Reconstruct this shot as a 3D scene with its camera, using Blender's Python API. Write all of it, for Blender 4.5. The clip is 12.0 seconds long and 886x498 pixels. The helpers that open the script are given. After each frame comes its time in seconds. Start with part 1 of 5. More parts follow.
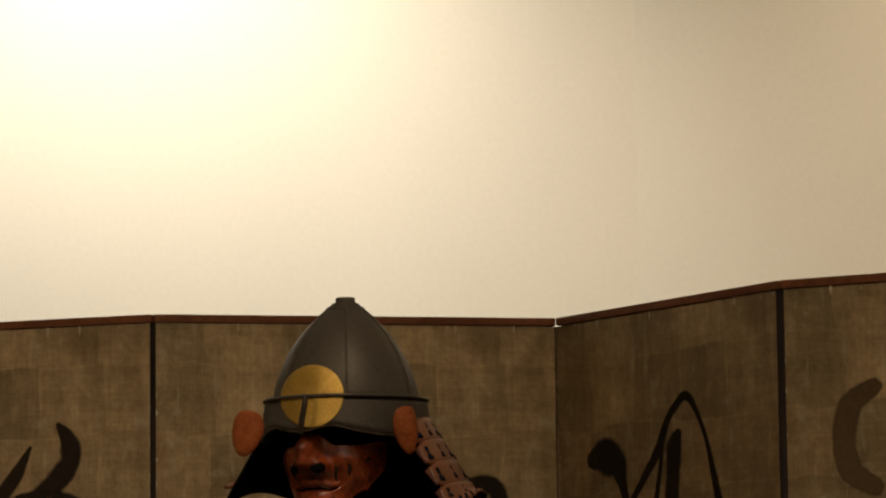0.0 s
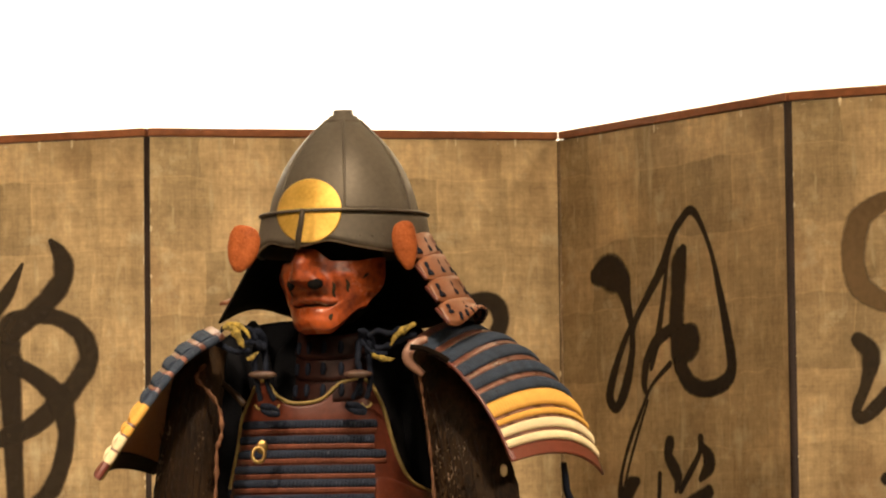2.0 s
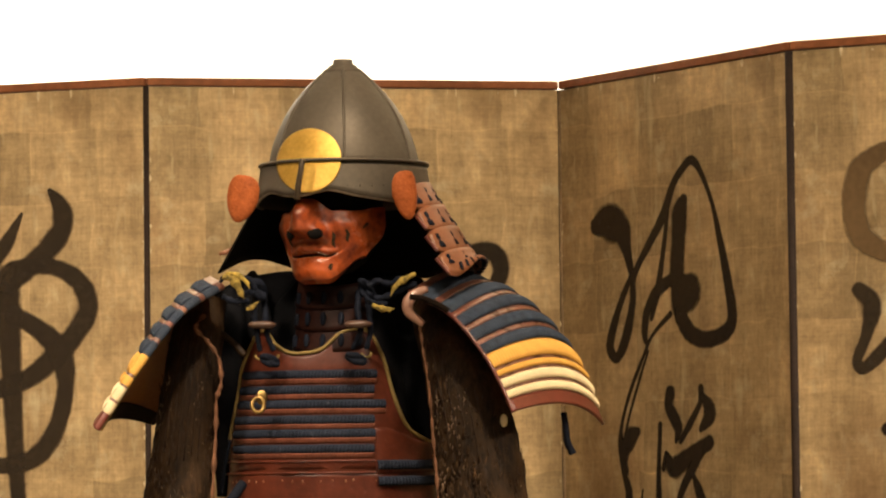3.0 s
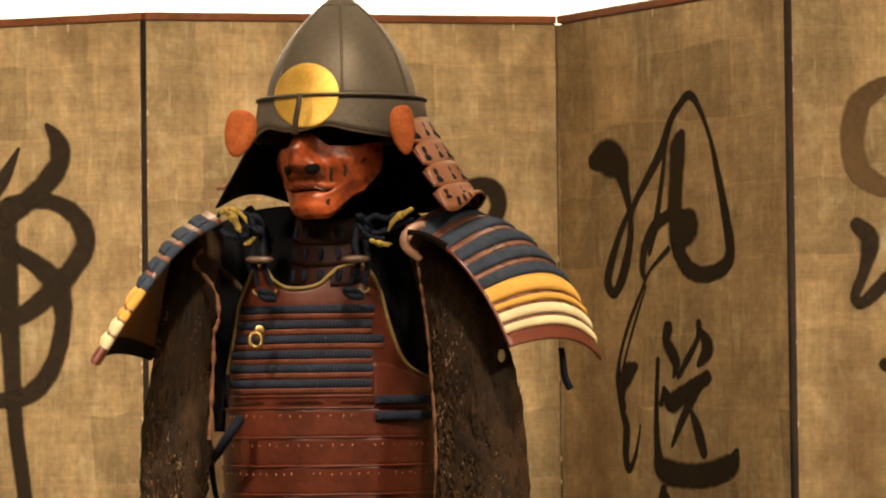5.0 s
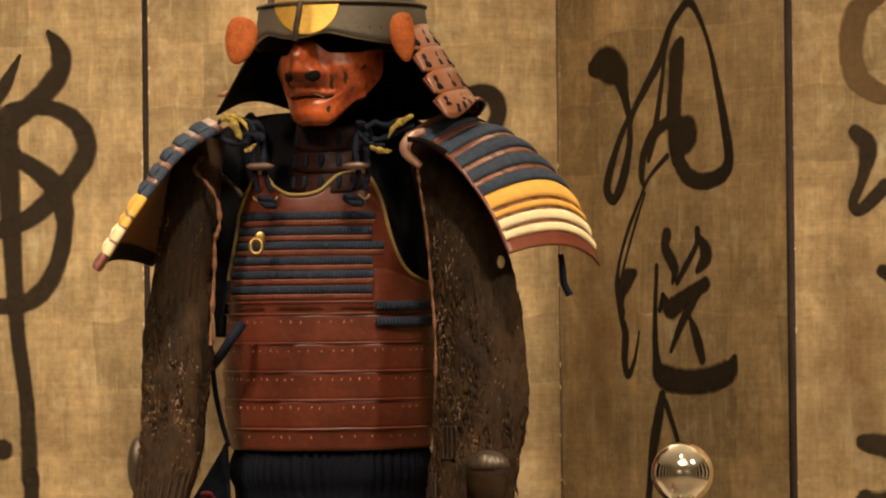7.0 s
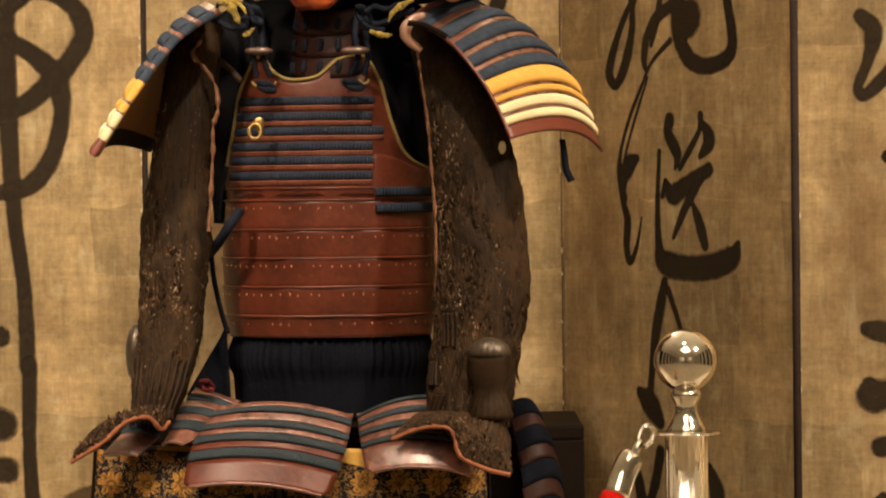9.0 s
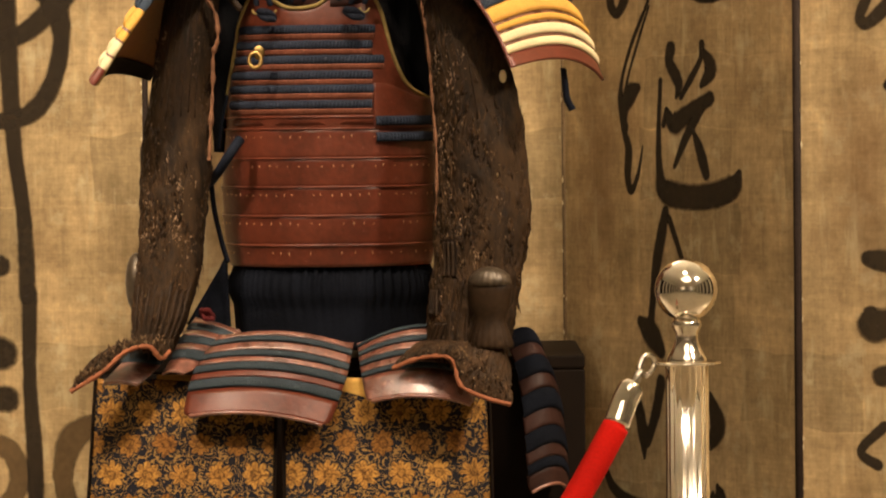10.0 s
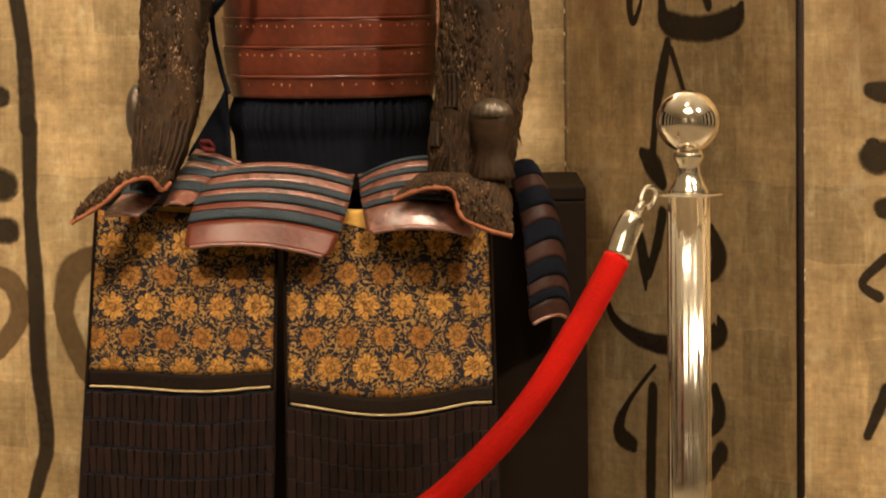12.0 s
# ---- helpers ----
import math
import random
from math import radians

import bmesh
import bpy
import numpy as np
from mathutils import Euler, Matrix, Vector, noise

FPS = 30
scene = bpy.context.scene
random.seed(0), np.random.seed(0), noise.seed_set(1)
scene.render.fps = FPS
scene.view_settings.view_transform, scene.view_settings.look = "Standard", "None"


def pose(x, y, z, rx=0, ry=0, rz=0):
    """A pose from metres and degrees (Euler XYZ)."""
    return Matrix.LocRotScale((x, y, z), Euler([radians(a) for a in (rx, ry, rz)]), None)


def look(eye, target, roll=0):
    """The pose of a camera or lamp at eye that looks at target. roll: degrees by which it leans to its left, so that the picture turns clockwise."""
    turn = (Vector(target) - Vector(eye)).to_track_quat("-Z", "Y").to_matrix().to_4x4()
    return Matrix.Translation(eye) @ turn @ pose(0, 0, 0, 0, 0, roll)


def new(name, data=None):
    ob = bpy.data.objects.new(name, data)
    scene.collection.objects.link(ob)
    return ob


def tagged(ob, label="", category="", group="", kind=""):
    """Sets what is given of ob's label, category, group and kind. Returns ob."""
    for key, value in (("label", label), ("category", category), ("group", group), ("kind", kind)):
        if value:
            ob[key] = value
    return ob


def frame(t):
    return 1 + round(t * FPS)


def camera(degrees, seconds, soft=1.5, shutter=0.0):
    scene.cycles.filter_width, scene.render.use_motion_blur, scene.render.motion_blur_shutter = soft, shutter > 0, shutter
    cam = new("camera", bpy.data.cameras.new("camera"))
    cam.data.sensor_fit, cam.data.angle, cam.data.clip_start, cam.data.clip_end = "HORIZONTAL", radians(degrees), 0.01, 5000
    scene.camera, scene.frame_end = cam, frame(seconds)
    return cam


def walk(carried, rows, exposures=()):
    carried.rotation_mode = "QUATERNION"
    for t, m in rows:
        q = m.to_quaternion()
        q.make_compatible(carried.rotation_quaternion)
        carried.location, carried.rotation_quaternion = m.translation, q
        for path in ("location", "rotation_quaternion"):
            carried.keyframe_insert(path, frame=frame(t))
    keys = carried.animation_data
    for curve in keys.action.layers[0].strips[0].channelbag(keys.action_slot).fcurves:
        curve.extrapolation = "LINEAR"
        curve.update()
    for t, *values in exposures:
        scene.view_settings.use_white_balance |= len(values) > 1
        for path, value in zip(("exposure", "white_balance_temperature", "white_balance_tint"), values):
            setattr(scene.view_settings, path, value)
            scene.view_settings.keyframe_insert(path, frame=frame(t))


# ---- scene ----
# ---- camera ----
cam = camera(14.0, 12.0, soft=2.2)
walk(cam, [
    (0.0, pose(0, -0.131, 1.13, 97.020, 0.66, -0.000)),
    (0.5, pose(0, -0.137, 1.13, 96.300, 0.66, -0.000)),
    (1.0, pose(0, -0.137, 1.13, 95.540, 0.66, -0.000)),
    (1.5, pose(0, -0.105, 1.13, 94.830, 0.67, -0.000)),
    (2.0, pose(0, -0.009, 1.13, 94.186, 0.70, 0.005)),
    (2.5, pose(0, -0.001, 1.13, 93.683, 0.66, 0.000)),
    (3.0, pose(0, 0.003, 1.13, 93.399, 0.69, 0.004)),
    (5.0, pose(0, 0.008, 1.13, 92.370, 0.67, -0.034)),
    (5.5, pose(0, 0.010, 1.13, 92.109, 0.69, -0.044)),
    (6.0, pose(0, -0.011, 1.13, 91.752, 0.66, -0.038)),
    (6.5, pose(0, -0.018, 1.13, 91.323, 0.66, -0.044)),
    (7.0, pose(0, -0.016, 1.13, 90.879, 0.63, -0.037)),
    (8.8, pose(0, 0.038, 1.13, 89.291, 0.66, -0.026)),
    (9.0, pose(0, 0.033, 1.13, 89.068, 0.65, -0.028)),
    (9.5, pose(0, 0.039, 1.13, 88.488, 0.64, -0.027)),
    (10.0, pose(0, 0.043, 1.13, 87.939, 0.63, -0.019)),
    (10.5, pose(0, 0.044, 1.13, 87.360, 0.63, -0.012)),
    (11.0, pose(0, 0.046, 1.13, 86.657, 0.62, -0.009)),
    (11.5, pose(0, 0.049, 1.13, 86.067, 0.60, -0.005)),
    (12.0, pose(0, 0.054, 1.13, 85.259, 0.61, -0.001)),
], exposures=[(0.0, -2.3), (0.5, -2.0), (1.0, -1.5), (1.5, -0.6), (2.0, 0.02), (2.5, -0.03), (5.5, 0.0), (7.0, 0.0), (9.0, 0.13), (12.0, 0.30)])

# ---- light: a closed gallery, lit by warm ceiling spots ----
world = bpy.data.worlds.new("gallery")
scene.world = world
world.use_nodes = True
world.node_tree.nodes["Background"].inputs[0].default_value = (1.0, 0.86, 0.68, 1)
world.node_tree.nodes["Background"].inputs[1].default_value = 0.02


def spot(eye, target, watts, cone, blend, size, colour=(1.0, 0.805, 0.595)):
    data = bpy.data.lights.new("spot_lamp", "SPOT")
    data.energy, data.spot_size, data.spot_blend, data.shadow_soft_size, data.color = watts, radians(cone), blend, size, colour
    lamp = new("spot_lamp", data)
    lamp.matrix_world = look(eye, target)
    return lamp


spot((0.1, 3.72, 3.2), (-0.17, 5.3, 1.04), 232, 54, 0.9, 0.09)             # on the suit
spot((-1.35, 3.0, 3.15), (-1.00, 5.8, 0.52), 520, 43.5, 0.8, 0.16)          # on the screen
spot((2.2, 2.8, 3.15), (1.04, 5.00, 0.95), 760, 41, 0.9, 0.16)
spot((-0.66, 6.02, 3.24), (-0.60, 7.0, 2.05), 760, 104, 1.0, 0.08, (1.0, 0.92, 0.78))  # on the wall behind
spot((1.75, 5.55, 3.24), (1.35, 6.8, 1.9), 640, 110, 1.0, 0.08, (1.0, 0.84, 0.62))  # on the return wall
spot((1.9, -1.9, 3.15), (2.2, -3.9, 2.2), 480, 80, 1.0, 0.08)           # unseen pair, added so the steel post reflects lit walls
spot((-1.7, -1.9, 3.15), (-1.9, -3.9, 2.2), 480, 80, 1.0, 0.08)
# Unseen overhead fill, added to lift the room's ambient light.
bounce = bpy.data.lights.new("ceiling_fill", "AREA")
bounce.energy, bounce.size, bounce.color = 28, 1.6, (1.0, 0.84, 0.62)
new("ceiling_fill", bounce).matrix_world = look((0.2, 2.0, 3.1), (0.0, 2.3, 0.0))


# ---- materials ----
def material(name, colour, rough=0.6, metal=0.0, spread=0.25, size=6.0, grain=120.0, bump=0.15, other=None, coat=0.0, stretch=(1, 1, 1), bump_size=None, wear=0.0):
    """Principled surface with two scales of colour change and a fine relief."""
    m = bpy.data.materials.new(name)
    m.use_nodes = True
    t = m.node_tree
    b = t.nodes["Principled BSDF"]
    co = t.nodes.new("ShaderNodeTexCoord")
    mp = t.nodes.new("ShaderNodeMapping")
    mp.inputs["Scale"].default_value = stretch
    t.links.new(co.outputs["Object"], mp.inputs[0])
    big, small = t.nodes.new("ShaderNodeTexNoise"), t.nodes.new("ShaderNodeTexNoise")
    big.inputs["Scale"].default_value, big.inputs["Detail"].default_value = size, 5
    small.inputs["Scale"].default_value, small.inputs["Detail"].default_value = grain, 4
    for nd in (big, small):
        t.links.new(mp.outputs[0], nd.inputs["Vector"])
    mixf = t.nodes.new("ShaderNodeMix")
    mixf.inputs[0].default_value = 0.4
    t.links.new(big.outputs["Fac"], mixf.inputs[2])
    t.links.new(small.outputs["Fac"], mixf.inputs[3])
    ramp = t.nodes.new("ShaderNodeValToRGB")
    ramp.color_ramp.elements[0].position, ramp.color_ramp.elements[1].position = 0.34, 0.66
    dark = other or tuple(c * (1 - spread) for c in colour)
    light = tuple(min(1, c * (1 + spread)) for c in colour)
    ramp.color_ramp.elements[0].color, ramp.color_ramp.elements[1].color = (*dark, 1), (*light, 1)
    t.links.new(mixf.outputs[0], ramp.inputs[0])
    t.links.new(ramp.outputs[0], b.inputs["Base Color"])
    if wear:                              # rubbed pale specks and scratches
        wn = t.nodes.new("ShaderNodeTexNoise")
        wn.inputs["Scale"].default_value, wn.inputs["Detail"].default_value, wn.inputs["Roughness"].default_value = 95, 7, 0.72
        t.links.new(mp.outputs[0], wn.inputs["Vector"])
        wr = t.nodes.new("ShaderNodeMapRange")
        wr.inputs[1].default_value, wr.inputs[2].default_value = 0.60, 0.70
        wr.inputs[4].default_value = wear
        t.links.new(wn.outputs["Fac"], wr.inputs[0])
        wm = t.nodes.new("ShaderNodeMixRGB")
        wm.inputs[2].default_value = tuple(min(1, 0.07 + 2.0 * c) for c in colour) + (1,)
        t.links.new(wr.outputs[0], wm.inputs[0])
        t.links.new(ramp.outputs[0], wm.inputs[1])
        t.links.new(wm.outputs[0], b.inputs["Base Color"])
    b.inputs["Roughness"].default_value, b.inputs["Metallic"].default_value = rough, metal
    b.inputs["Coat Weight"].default_value, b.inputs["Coat Roughness"].default_value = coat, 0.34
    b.inputs["Specular IOR Level"].default_value = 0.5 if rough < 0.45 else 0.12
    rr = t.nodes.new("ShaderNodeMapRange")
    rr.inputs[3].default_value, rr.inputs[4].default_value = max(0.03, rough - 0.12), min(1, rough + 0.12)
    t.links.new(big.outputs["Fac"], rr.inputs[0])
    t.links.new(rr.outputs[0], b.inputs["Roughness"])
    if bump:
        bn = t.nodes.new("ShaderNodeBump")
        bn.inputs["Strength"].default_value, bn.inputs["Distance"].default_value = bump, 0.002
        t.links.new(small.outputs["Fac"], bn.inputs["Height"])
        t.links.new(bn.outputs[0], b.inputs["Normal"])
    return m


M_wall = material("cream_plaster", (0.78, 0.72, 0.62), 0.9, spread=0.04, size=1.2, grain=90, bump=0.1)
M_floor = material("pale_stone_floor", (0.62, 0.54, 0.42), 0.6, spread=0.12, size=2, grain=60, bump=0.03)
M_ceiling = material("white_ceiling_paint", (0.8, 0.77, 0.7), 0.9, spread=0.03, size=1, grain=80)
M_wood = material("dark_red_brown_lacquered_wood", (0.23, 0.085, 0.036), 0.45, spread=0.3, size=9, grain=70, stretch=(1, 1, 1))
M_hinge = material("black_brown_edge_cloth", (0.018, 0.011, 0.008), 0.7, spread=0.4, size=14, grain=160, bump=0.4)
M_ink = material("worn_black_ink", (0.013, 0.009, 0.006), 0.8, spread=0.5, size=5, grain=90, bump=0.1, other=(0.034, 0.023, 0.012), wear=0.35)
M_fadedink = material("faded_grey_brown_ink", (0.105, 0.066, 0.030), 0.8, spread=0.25, size=6, grain=90, bump=0.1)
M_chrome = material("polished_steel", (0.86, 0.80, 0.70), 0.06, 1.0, spread=0.04, size=5, grain=60, bump=0.0)
M_velvet = material("red_velvet", (0.54, 0.009, 0.004), 0.85, spread=0.2, size=10, grain=300, bump=0.4)
M_black = material("black_painted_wood", (0.0062, 0.0036, 0.0021), 0.7, spread=0.3, size=6, grain=90, bump=0.1)
M_iron = material("dark_grey_lacquered_iron", (0.115, 0.096, 0.072), 0.5, 0.35, spread=0.18, size=8, grain=140, bump=0.1, wear=0.12)
M_gold = material("gilt_copper", (0.84, 0.54, 0.12), 0.42, 0.65, spread=0.10, size=26, grain=180, bump=0.12, other=(0.66, 0.38, 0.065))
M_brass = material("brass", (0.34, 0.225, 0.080), 0.36, 1.0, spread=0.2, size=40, grain=200, bump=0.05)
M_orange = material("orange_red_lacquer", (0.43, 0.082, 0.014), 0.27, spread=0.25, size=19, grain=110, bump=0.15, other=(0.13, 0.020, 0.007), coat=0.6, wear=0.10)
M_ear = material("orange_leather", (0.38, 0.102, 0.028), 0.55, spread=0.2, size=60, grain=240, bump=0.8, other=(0.27, 0.066, 0.018), wear=0.2)
M_rust = material("rust_brown_lacquer", (0.086, 0.0200, 0.0095), 0.34, spread=0.35, size=14, grain=110, bump=0.25, other=(0.055, 0.014, 0.008), coat=0.0, wear=0.32)
M_russet = material("worn_russet_lacquer_lames", (0.150, 0.057, 0.036), 0.30, spread=0.55, size=34, grain=95, bump=1.0, coat=0.9, wear=0.9)
M_navy = material("navy_silk_lacing", (0.019, 0.024, 0.038), 0.8, spread=0.35, size=30, grain=420, bump=0.7, wear=0.45)
M_teal = material("faded_blue_silk_lacing", (0.027, 0.036, 0.043), 0.6, spread=0.3, size=30, grain=420, bump=0.9, wear=0.25)
M_yellow = material("golden_yellow_silk_lacing", (0.62, 0.34, 0.075), 0.7, spread=0.12, size=30, grain=320, bump=0.5)
M_cream = material("cream_silk_lacing", (0.68, 0.56, 0.34), 0.7, spread=0.1, size=30, grain=320, bump=0.5)
M_breastlame = material("rubbed_russet_breast_lames", (0.135, 0.046, 0.027), 0.48, spread=0.35, size=30, grain=200, bump=0.5, wear=0.45)
M_maroon = material("maroon_lacquer_plate", (0.13, 0.030, 0.018), 0.35, spread=0.25, size=10, grain=120, bump=0.1, coat=0.3)
M_leather = material("tan_leather_lining", (0.26, 0.10, 0.030), 0.6, spread=0.2, size=9, grain=160, bump=0.2)
M_darkcloth = material("black_cloth", (0.0055, 0.0055, 0.0065), 0.9, spread=0.35, size=14, grain=260, bump=0.5)
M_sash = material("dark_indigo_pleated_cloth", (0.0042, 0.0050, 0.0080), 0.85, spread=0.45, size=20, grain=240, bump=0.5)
M_sleevepale = material("rubbed_olive_thread", (0.125, 0.078, 0.040), 0.5, spread=0.5, size=60, grain=260, bump=0.4)
M_sleeve = material("dark_brown_mail_and_cloth", (0.042, 0.0215, 0.0085), 0.8, spread=0.7, size=26, grain=150, bump=1.0, other=(0.012, 0.008, 0.005))
M_palecorner = material("pale_worn_leather", (0.30, 0.16, 0.11), 0.28, spread=0.3, size=30, grain=160, bump=0.2)
M_neck = material("brown_lacquer_neck_lames", (0.21, 0.074, 0.029), 0.42, spread=0.25, size=20, grain=150, bump=0.3)
M_cap = material("rubbed_dark_iron", (0.075, 0.055, 0.036), 0.36, 0.4, spread=0.4, size=40, grain=150, bump=0.2)
M_sleevebase = material("dark_brown_sleeve_cloth", (0.030, 0.0160, 0.0070), 0.75, spread=0.6, size=34, grain=170, bump=1.0, other=(0.008, 0.005, 0.003), stretch=(1, 1, 0.22), wear=0.25)
M_piping = material("orange_piping", (0.25, 0.088, 0.042), 0.65, spread=0.2, size=30, grain=260, bump=0.3)
M_trim = material("olive_gold_trim", (0.22, 0.155, 0.055), 0.5, spread=0.25, size=30, grain=200, bump=0.3)
M_cord = material("navy_cord", (0.0095, 0.0120, 0.0205), 0.8, spread=0.35, size=40, grain=500, bump=0.8)
M_yellowcord = material("yellow_patterned_cord", (0.36, 0.25, 0.05), 0.7, spread=0.5, size=110, grain=300, bump=0.5, other=(0.05, 0.04, 0.02))
M_rivet = material("worn_pale_rivets", (0.46, 0.27, 0.15), 0.45, 0.3, spread=0.3, size=40, grain=200)
M_toggle = material("polished_brown_horn", (0.085, 0.045, 0.030), 0.16, spread=0.3, size=30, grain=120, bump=0.05, coat=0.5)
M_redcord = material("dull_red_cord", (0.11, 0.018, 0.018), 0.8, spread=0.3, size=40, grain=300, bump=0.6)
M_shaded_russet = material("arm_shaded_russet_lacquer", (0.027, 0.0115, 0.0085), 0.5, spread=0.3, size=14, grain=160, bump=0.3)
M_blue = material("slate_blue_silk_lacing", (0.034, 0.045, 0.066), 0.75, spread=0.35, size=60, grain=420, bump=0.7, wear=0.6)
M_splint = material("blackened_iron", (0.023, 0.0125, 0.0060), 0.52, 0.0, spread=0.5, size=30, grain=150, bump=0.3)
M_fray = material("frayed_tan_thread", (0.165, 0.078, 0.042), 0.75, spread=0.45, size=60, grain=260, bump=0.4)
M_fleck = material("pale_worn_thread", (0.23, 0.150, 0.092), 0.5, spread=0.5, size=60, grain=260, bump=0.4)
M_guard = material("brown_mail_cloth", (0.042, 0.022, 0.010), 0.6, spread=0.6, size=60, grain=320, bump=1.0, other=(0.015, 0.010, 0.006))
M_darkband = material("dark_brown_leather", (0.0085, 0.0048, 0.0028), 0.7, spread=0.35, size=16, grain=180, bump=0.4)
M_slat = material("dark_brown_lacquered_splints", (0.0070, 0.0038, 0.0028), 0.6, spread=0.45, size=18, grain=140, bump=0.4)
ob_info = M_slat.node_tree.nodes.new("ShaderNodeObjectInfo")
slat_tone = M_slat.node_tree.nodes.new("ShaderNodeMixRGB")
slat_tone.blend_type = "ADD"
slat_tone.inputs[2].default_value = (0.009, 0.0036, 0.0024, 1)
slat_bsdf = M_slat.node_tree.nodes["Principled BSDF"]
M_slat.node_tree.links.new(slat_bsdf.inputs["Base Color"].links[0].from_socket, slat_tone.inputs[1])
M_slat.node_tree.links.new(ob_info.outputs["Random"], slat_tone.inputs[0])
M_slat.node_tree.links.new(slat_tone.outputs[0], slat_bsdf.inputs["Base Color"])
M_yellowband = material("golden_yellow_silk", (0.62, 0.36, 0.09), 0.7, spread=0.1, size=16, grain=260, bump=0.3)
M_throat = material("dark_brown_lacquer", (0.022, 0.008, 0.006), 0.45, spread=0.4, size=20, grain=140, bump=0.3)
M_dullcord = material("dull_cream_cord", (0.38, 0.29, 0.15), 0.75, spread=0.2, size=40, grain=300, bump=0.5)
M_rimsteel = material("highlight_steel_edge", (0.32, 0.27, 0.21), 0.32, 0.8, spread=0.4, size=40, grain=160, bump=0.2)
M_glint = material("bright_mail_glints", (0.50, 0.36, 0.20), 0.28, 0.9, spread=0.3, size=60, grain=200, bump=0.2)
M_crease = material("dark_olive_crease_and_wear", (0.030, 0.022, 0.012), 0.55, spread=0.5, size=60, grain=200, bump=0.2)
M_void = material("black_lining_and_hollows", (0.0050, 0.0040, 0.0032), 0.9, spread=0.3, size=10, grain=100)


def brocade():
    """Staggered rows of eight-petalled gold flowers with curling leaves on navy."""
    m = material("flowered_brocade", (0.30, 0.15, 0.03), 0.5, spread=0.3, size=30, grain=500, bump=0.5)
    t = m.node_tree
    b = t.nodes["Principled BSDF"]

    def op(kind, a, c=0.0):
        nd = t.nodes.new("ShaderNodeMath")
        nd.operation = kind
        for k, q in enumerate((a, c)):
            if isinstance(q, (int, float)):
                nd.inputs[k].default_value = q
            else:
                t.links.new(q, nd.inputs[k])
        return nd.outputs[0]

    co = t.nodes.new("ShaderNodeTexCoord")
    wob = t.nodes.new("ShaderNodeTexNoise")
    wob.inputs["Scale"].default_value, wob.inputs["Detail"].default_value = 70, 3
    t.links.new(co.outputs["Object"], wob.inputs["Vector"])
    off = t.nodes.new("ShaderNodeVectorMath")
    off.operation = "MULTIPLY_ADD"
    off.inputs[1].default_value = (0.014, 0.014, 0.014)
    t.links.new(wob.outputs["Color"], off.inputs[0])
    t.links.new(co.outputs["Object"], off.inputs[2])
    sep = t.nodes.new("ShaderNodeSeparateXYZ")
    t.links.new(off.outputs[0], sep.inputs[0])

    def lattice(shift_x, shift_z, w, h):
        """Place within a staggered cell: radius and angle about its middle, and the cell's number."""
        z = op("DIVIDE", op("ADD", sep.outputs[2], shift_z), h)
        row = op("FLOOR", z)
        x = op("ADD", op("DIVIDE", op("ADD", sep.outputs[0], shift_x), w), op("MULTIPLY", op("MODULO", row, 2.0), 0.5))
        col = op("FLOOR", x)
        a = op("MULTIPLY", op("SUBTRACT", op("SUBTRACT", x, col), 0.5), w)
        c = op("MULTIPLY", op("SUBTRACT", op("SUBTRACT", z, row), 0.5), h)
        r = op("SQRT", op("ADD", op("MULTIPLY", a, a), op("MULTIPLY", c, c)))
        return r, op("ARCTAN2", c, a), op("ADD", op("MULTIPLY", row, 7.31), op("MULTIPLY", col, 3.17)), op("MODULO", row, 2.0)

    W, H = 0.051, 0.043
    r, ang, idn, odd = lattice(10.0, 10.0, W, H)
    petal = op("ADD", 0.0128, op("MULTIPLY", op("ABSOLUTE", op("COSINE", op("MULTIPLY", ang, 4.0))), op("ADD", 0.0050, op("MULTIPLY", odd, 0.0025))))
    flower = op("SMOOTH_MIN", op("MAXIMUM", op("MULTIPLY", op("SUBTRACT", petal, r), 900.0), 0.0), 1.0)
    curl = t.nodes.new("ShaderNodeTexNoise")
    curl.inputs["Scale"].default_value, curl.inputs["Detail"].default_value, curl.inputs["Distortion"].default_value = 84, 0, 1.8
    t.links.new(co.outputs["Object"], curl.inputs["Vector"])
    leaves = op("MINIMUM", op("MAXIMUM", op("MULTIPLY", op("SUBTRACT", 0.070, op("ABSOLUTE", op("SUBTRACT", curl.outputs["Fac"], 0.5))), 60.0), 0.0), 1.0)
    leaves = op("MULTIPLY", leaves, op("MINIMUM", op("MAXIMUM", op("MULTIPLY", op("SUBTRACT", r, op("ADD", petal, 0.0012)), 900.0), 0.0), 1.0))
    vein = op("MULTIPLY", op("ABSOLUTE", op("SINE", op("MULTIPLY", ang, 8.0))), op("MINIMUM", op("MULTIPLY", r, 90.0), 1.0))
    mott = t.nodes.new("ShaderNodeTexNoise")
    mott.inputs["Scale"].default_value, mott.inputs["Detail"].default_value, mott.inputs["Distortion"].default_value = 170, 4, 1.2
    t.links.new(co.outputs["Object"], mott.inputs["Vector"])
    threads = op("MINIMUM", op("MAXIMUM", op("MULTIPLY", op("SUBTRACT", mott.outputs["Fac"], 0.38), 4.5), 0.0), 1.0)
    eye = op("MINIMUM", op("MAXIMUM", op("MULTIPLY", op("ABSOLUTE", op("SUBTRACT", r, 0.0062)), 700.0), 0.25), 1.0)
    shade = op("MULTIPLY", op("ADD", op("MULTIPLY", vein, 0.40), op("MULTIPLY", threads, 0.60)), eye)
    tint = op("ADD", op("MULTIPLY", op("FRACT", op("MULTIPLY", op("SINE", idn), 43.7)), 0.4), op("MULTIPLY", odd, 0.6))
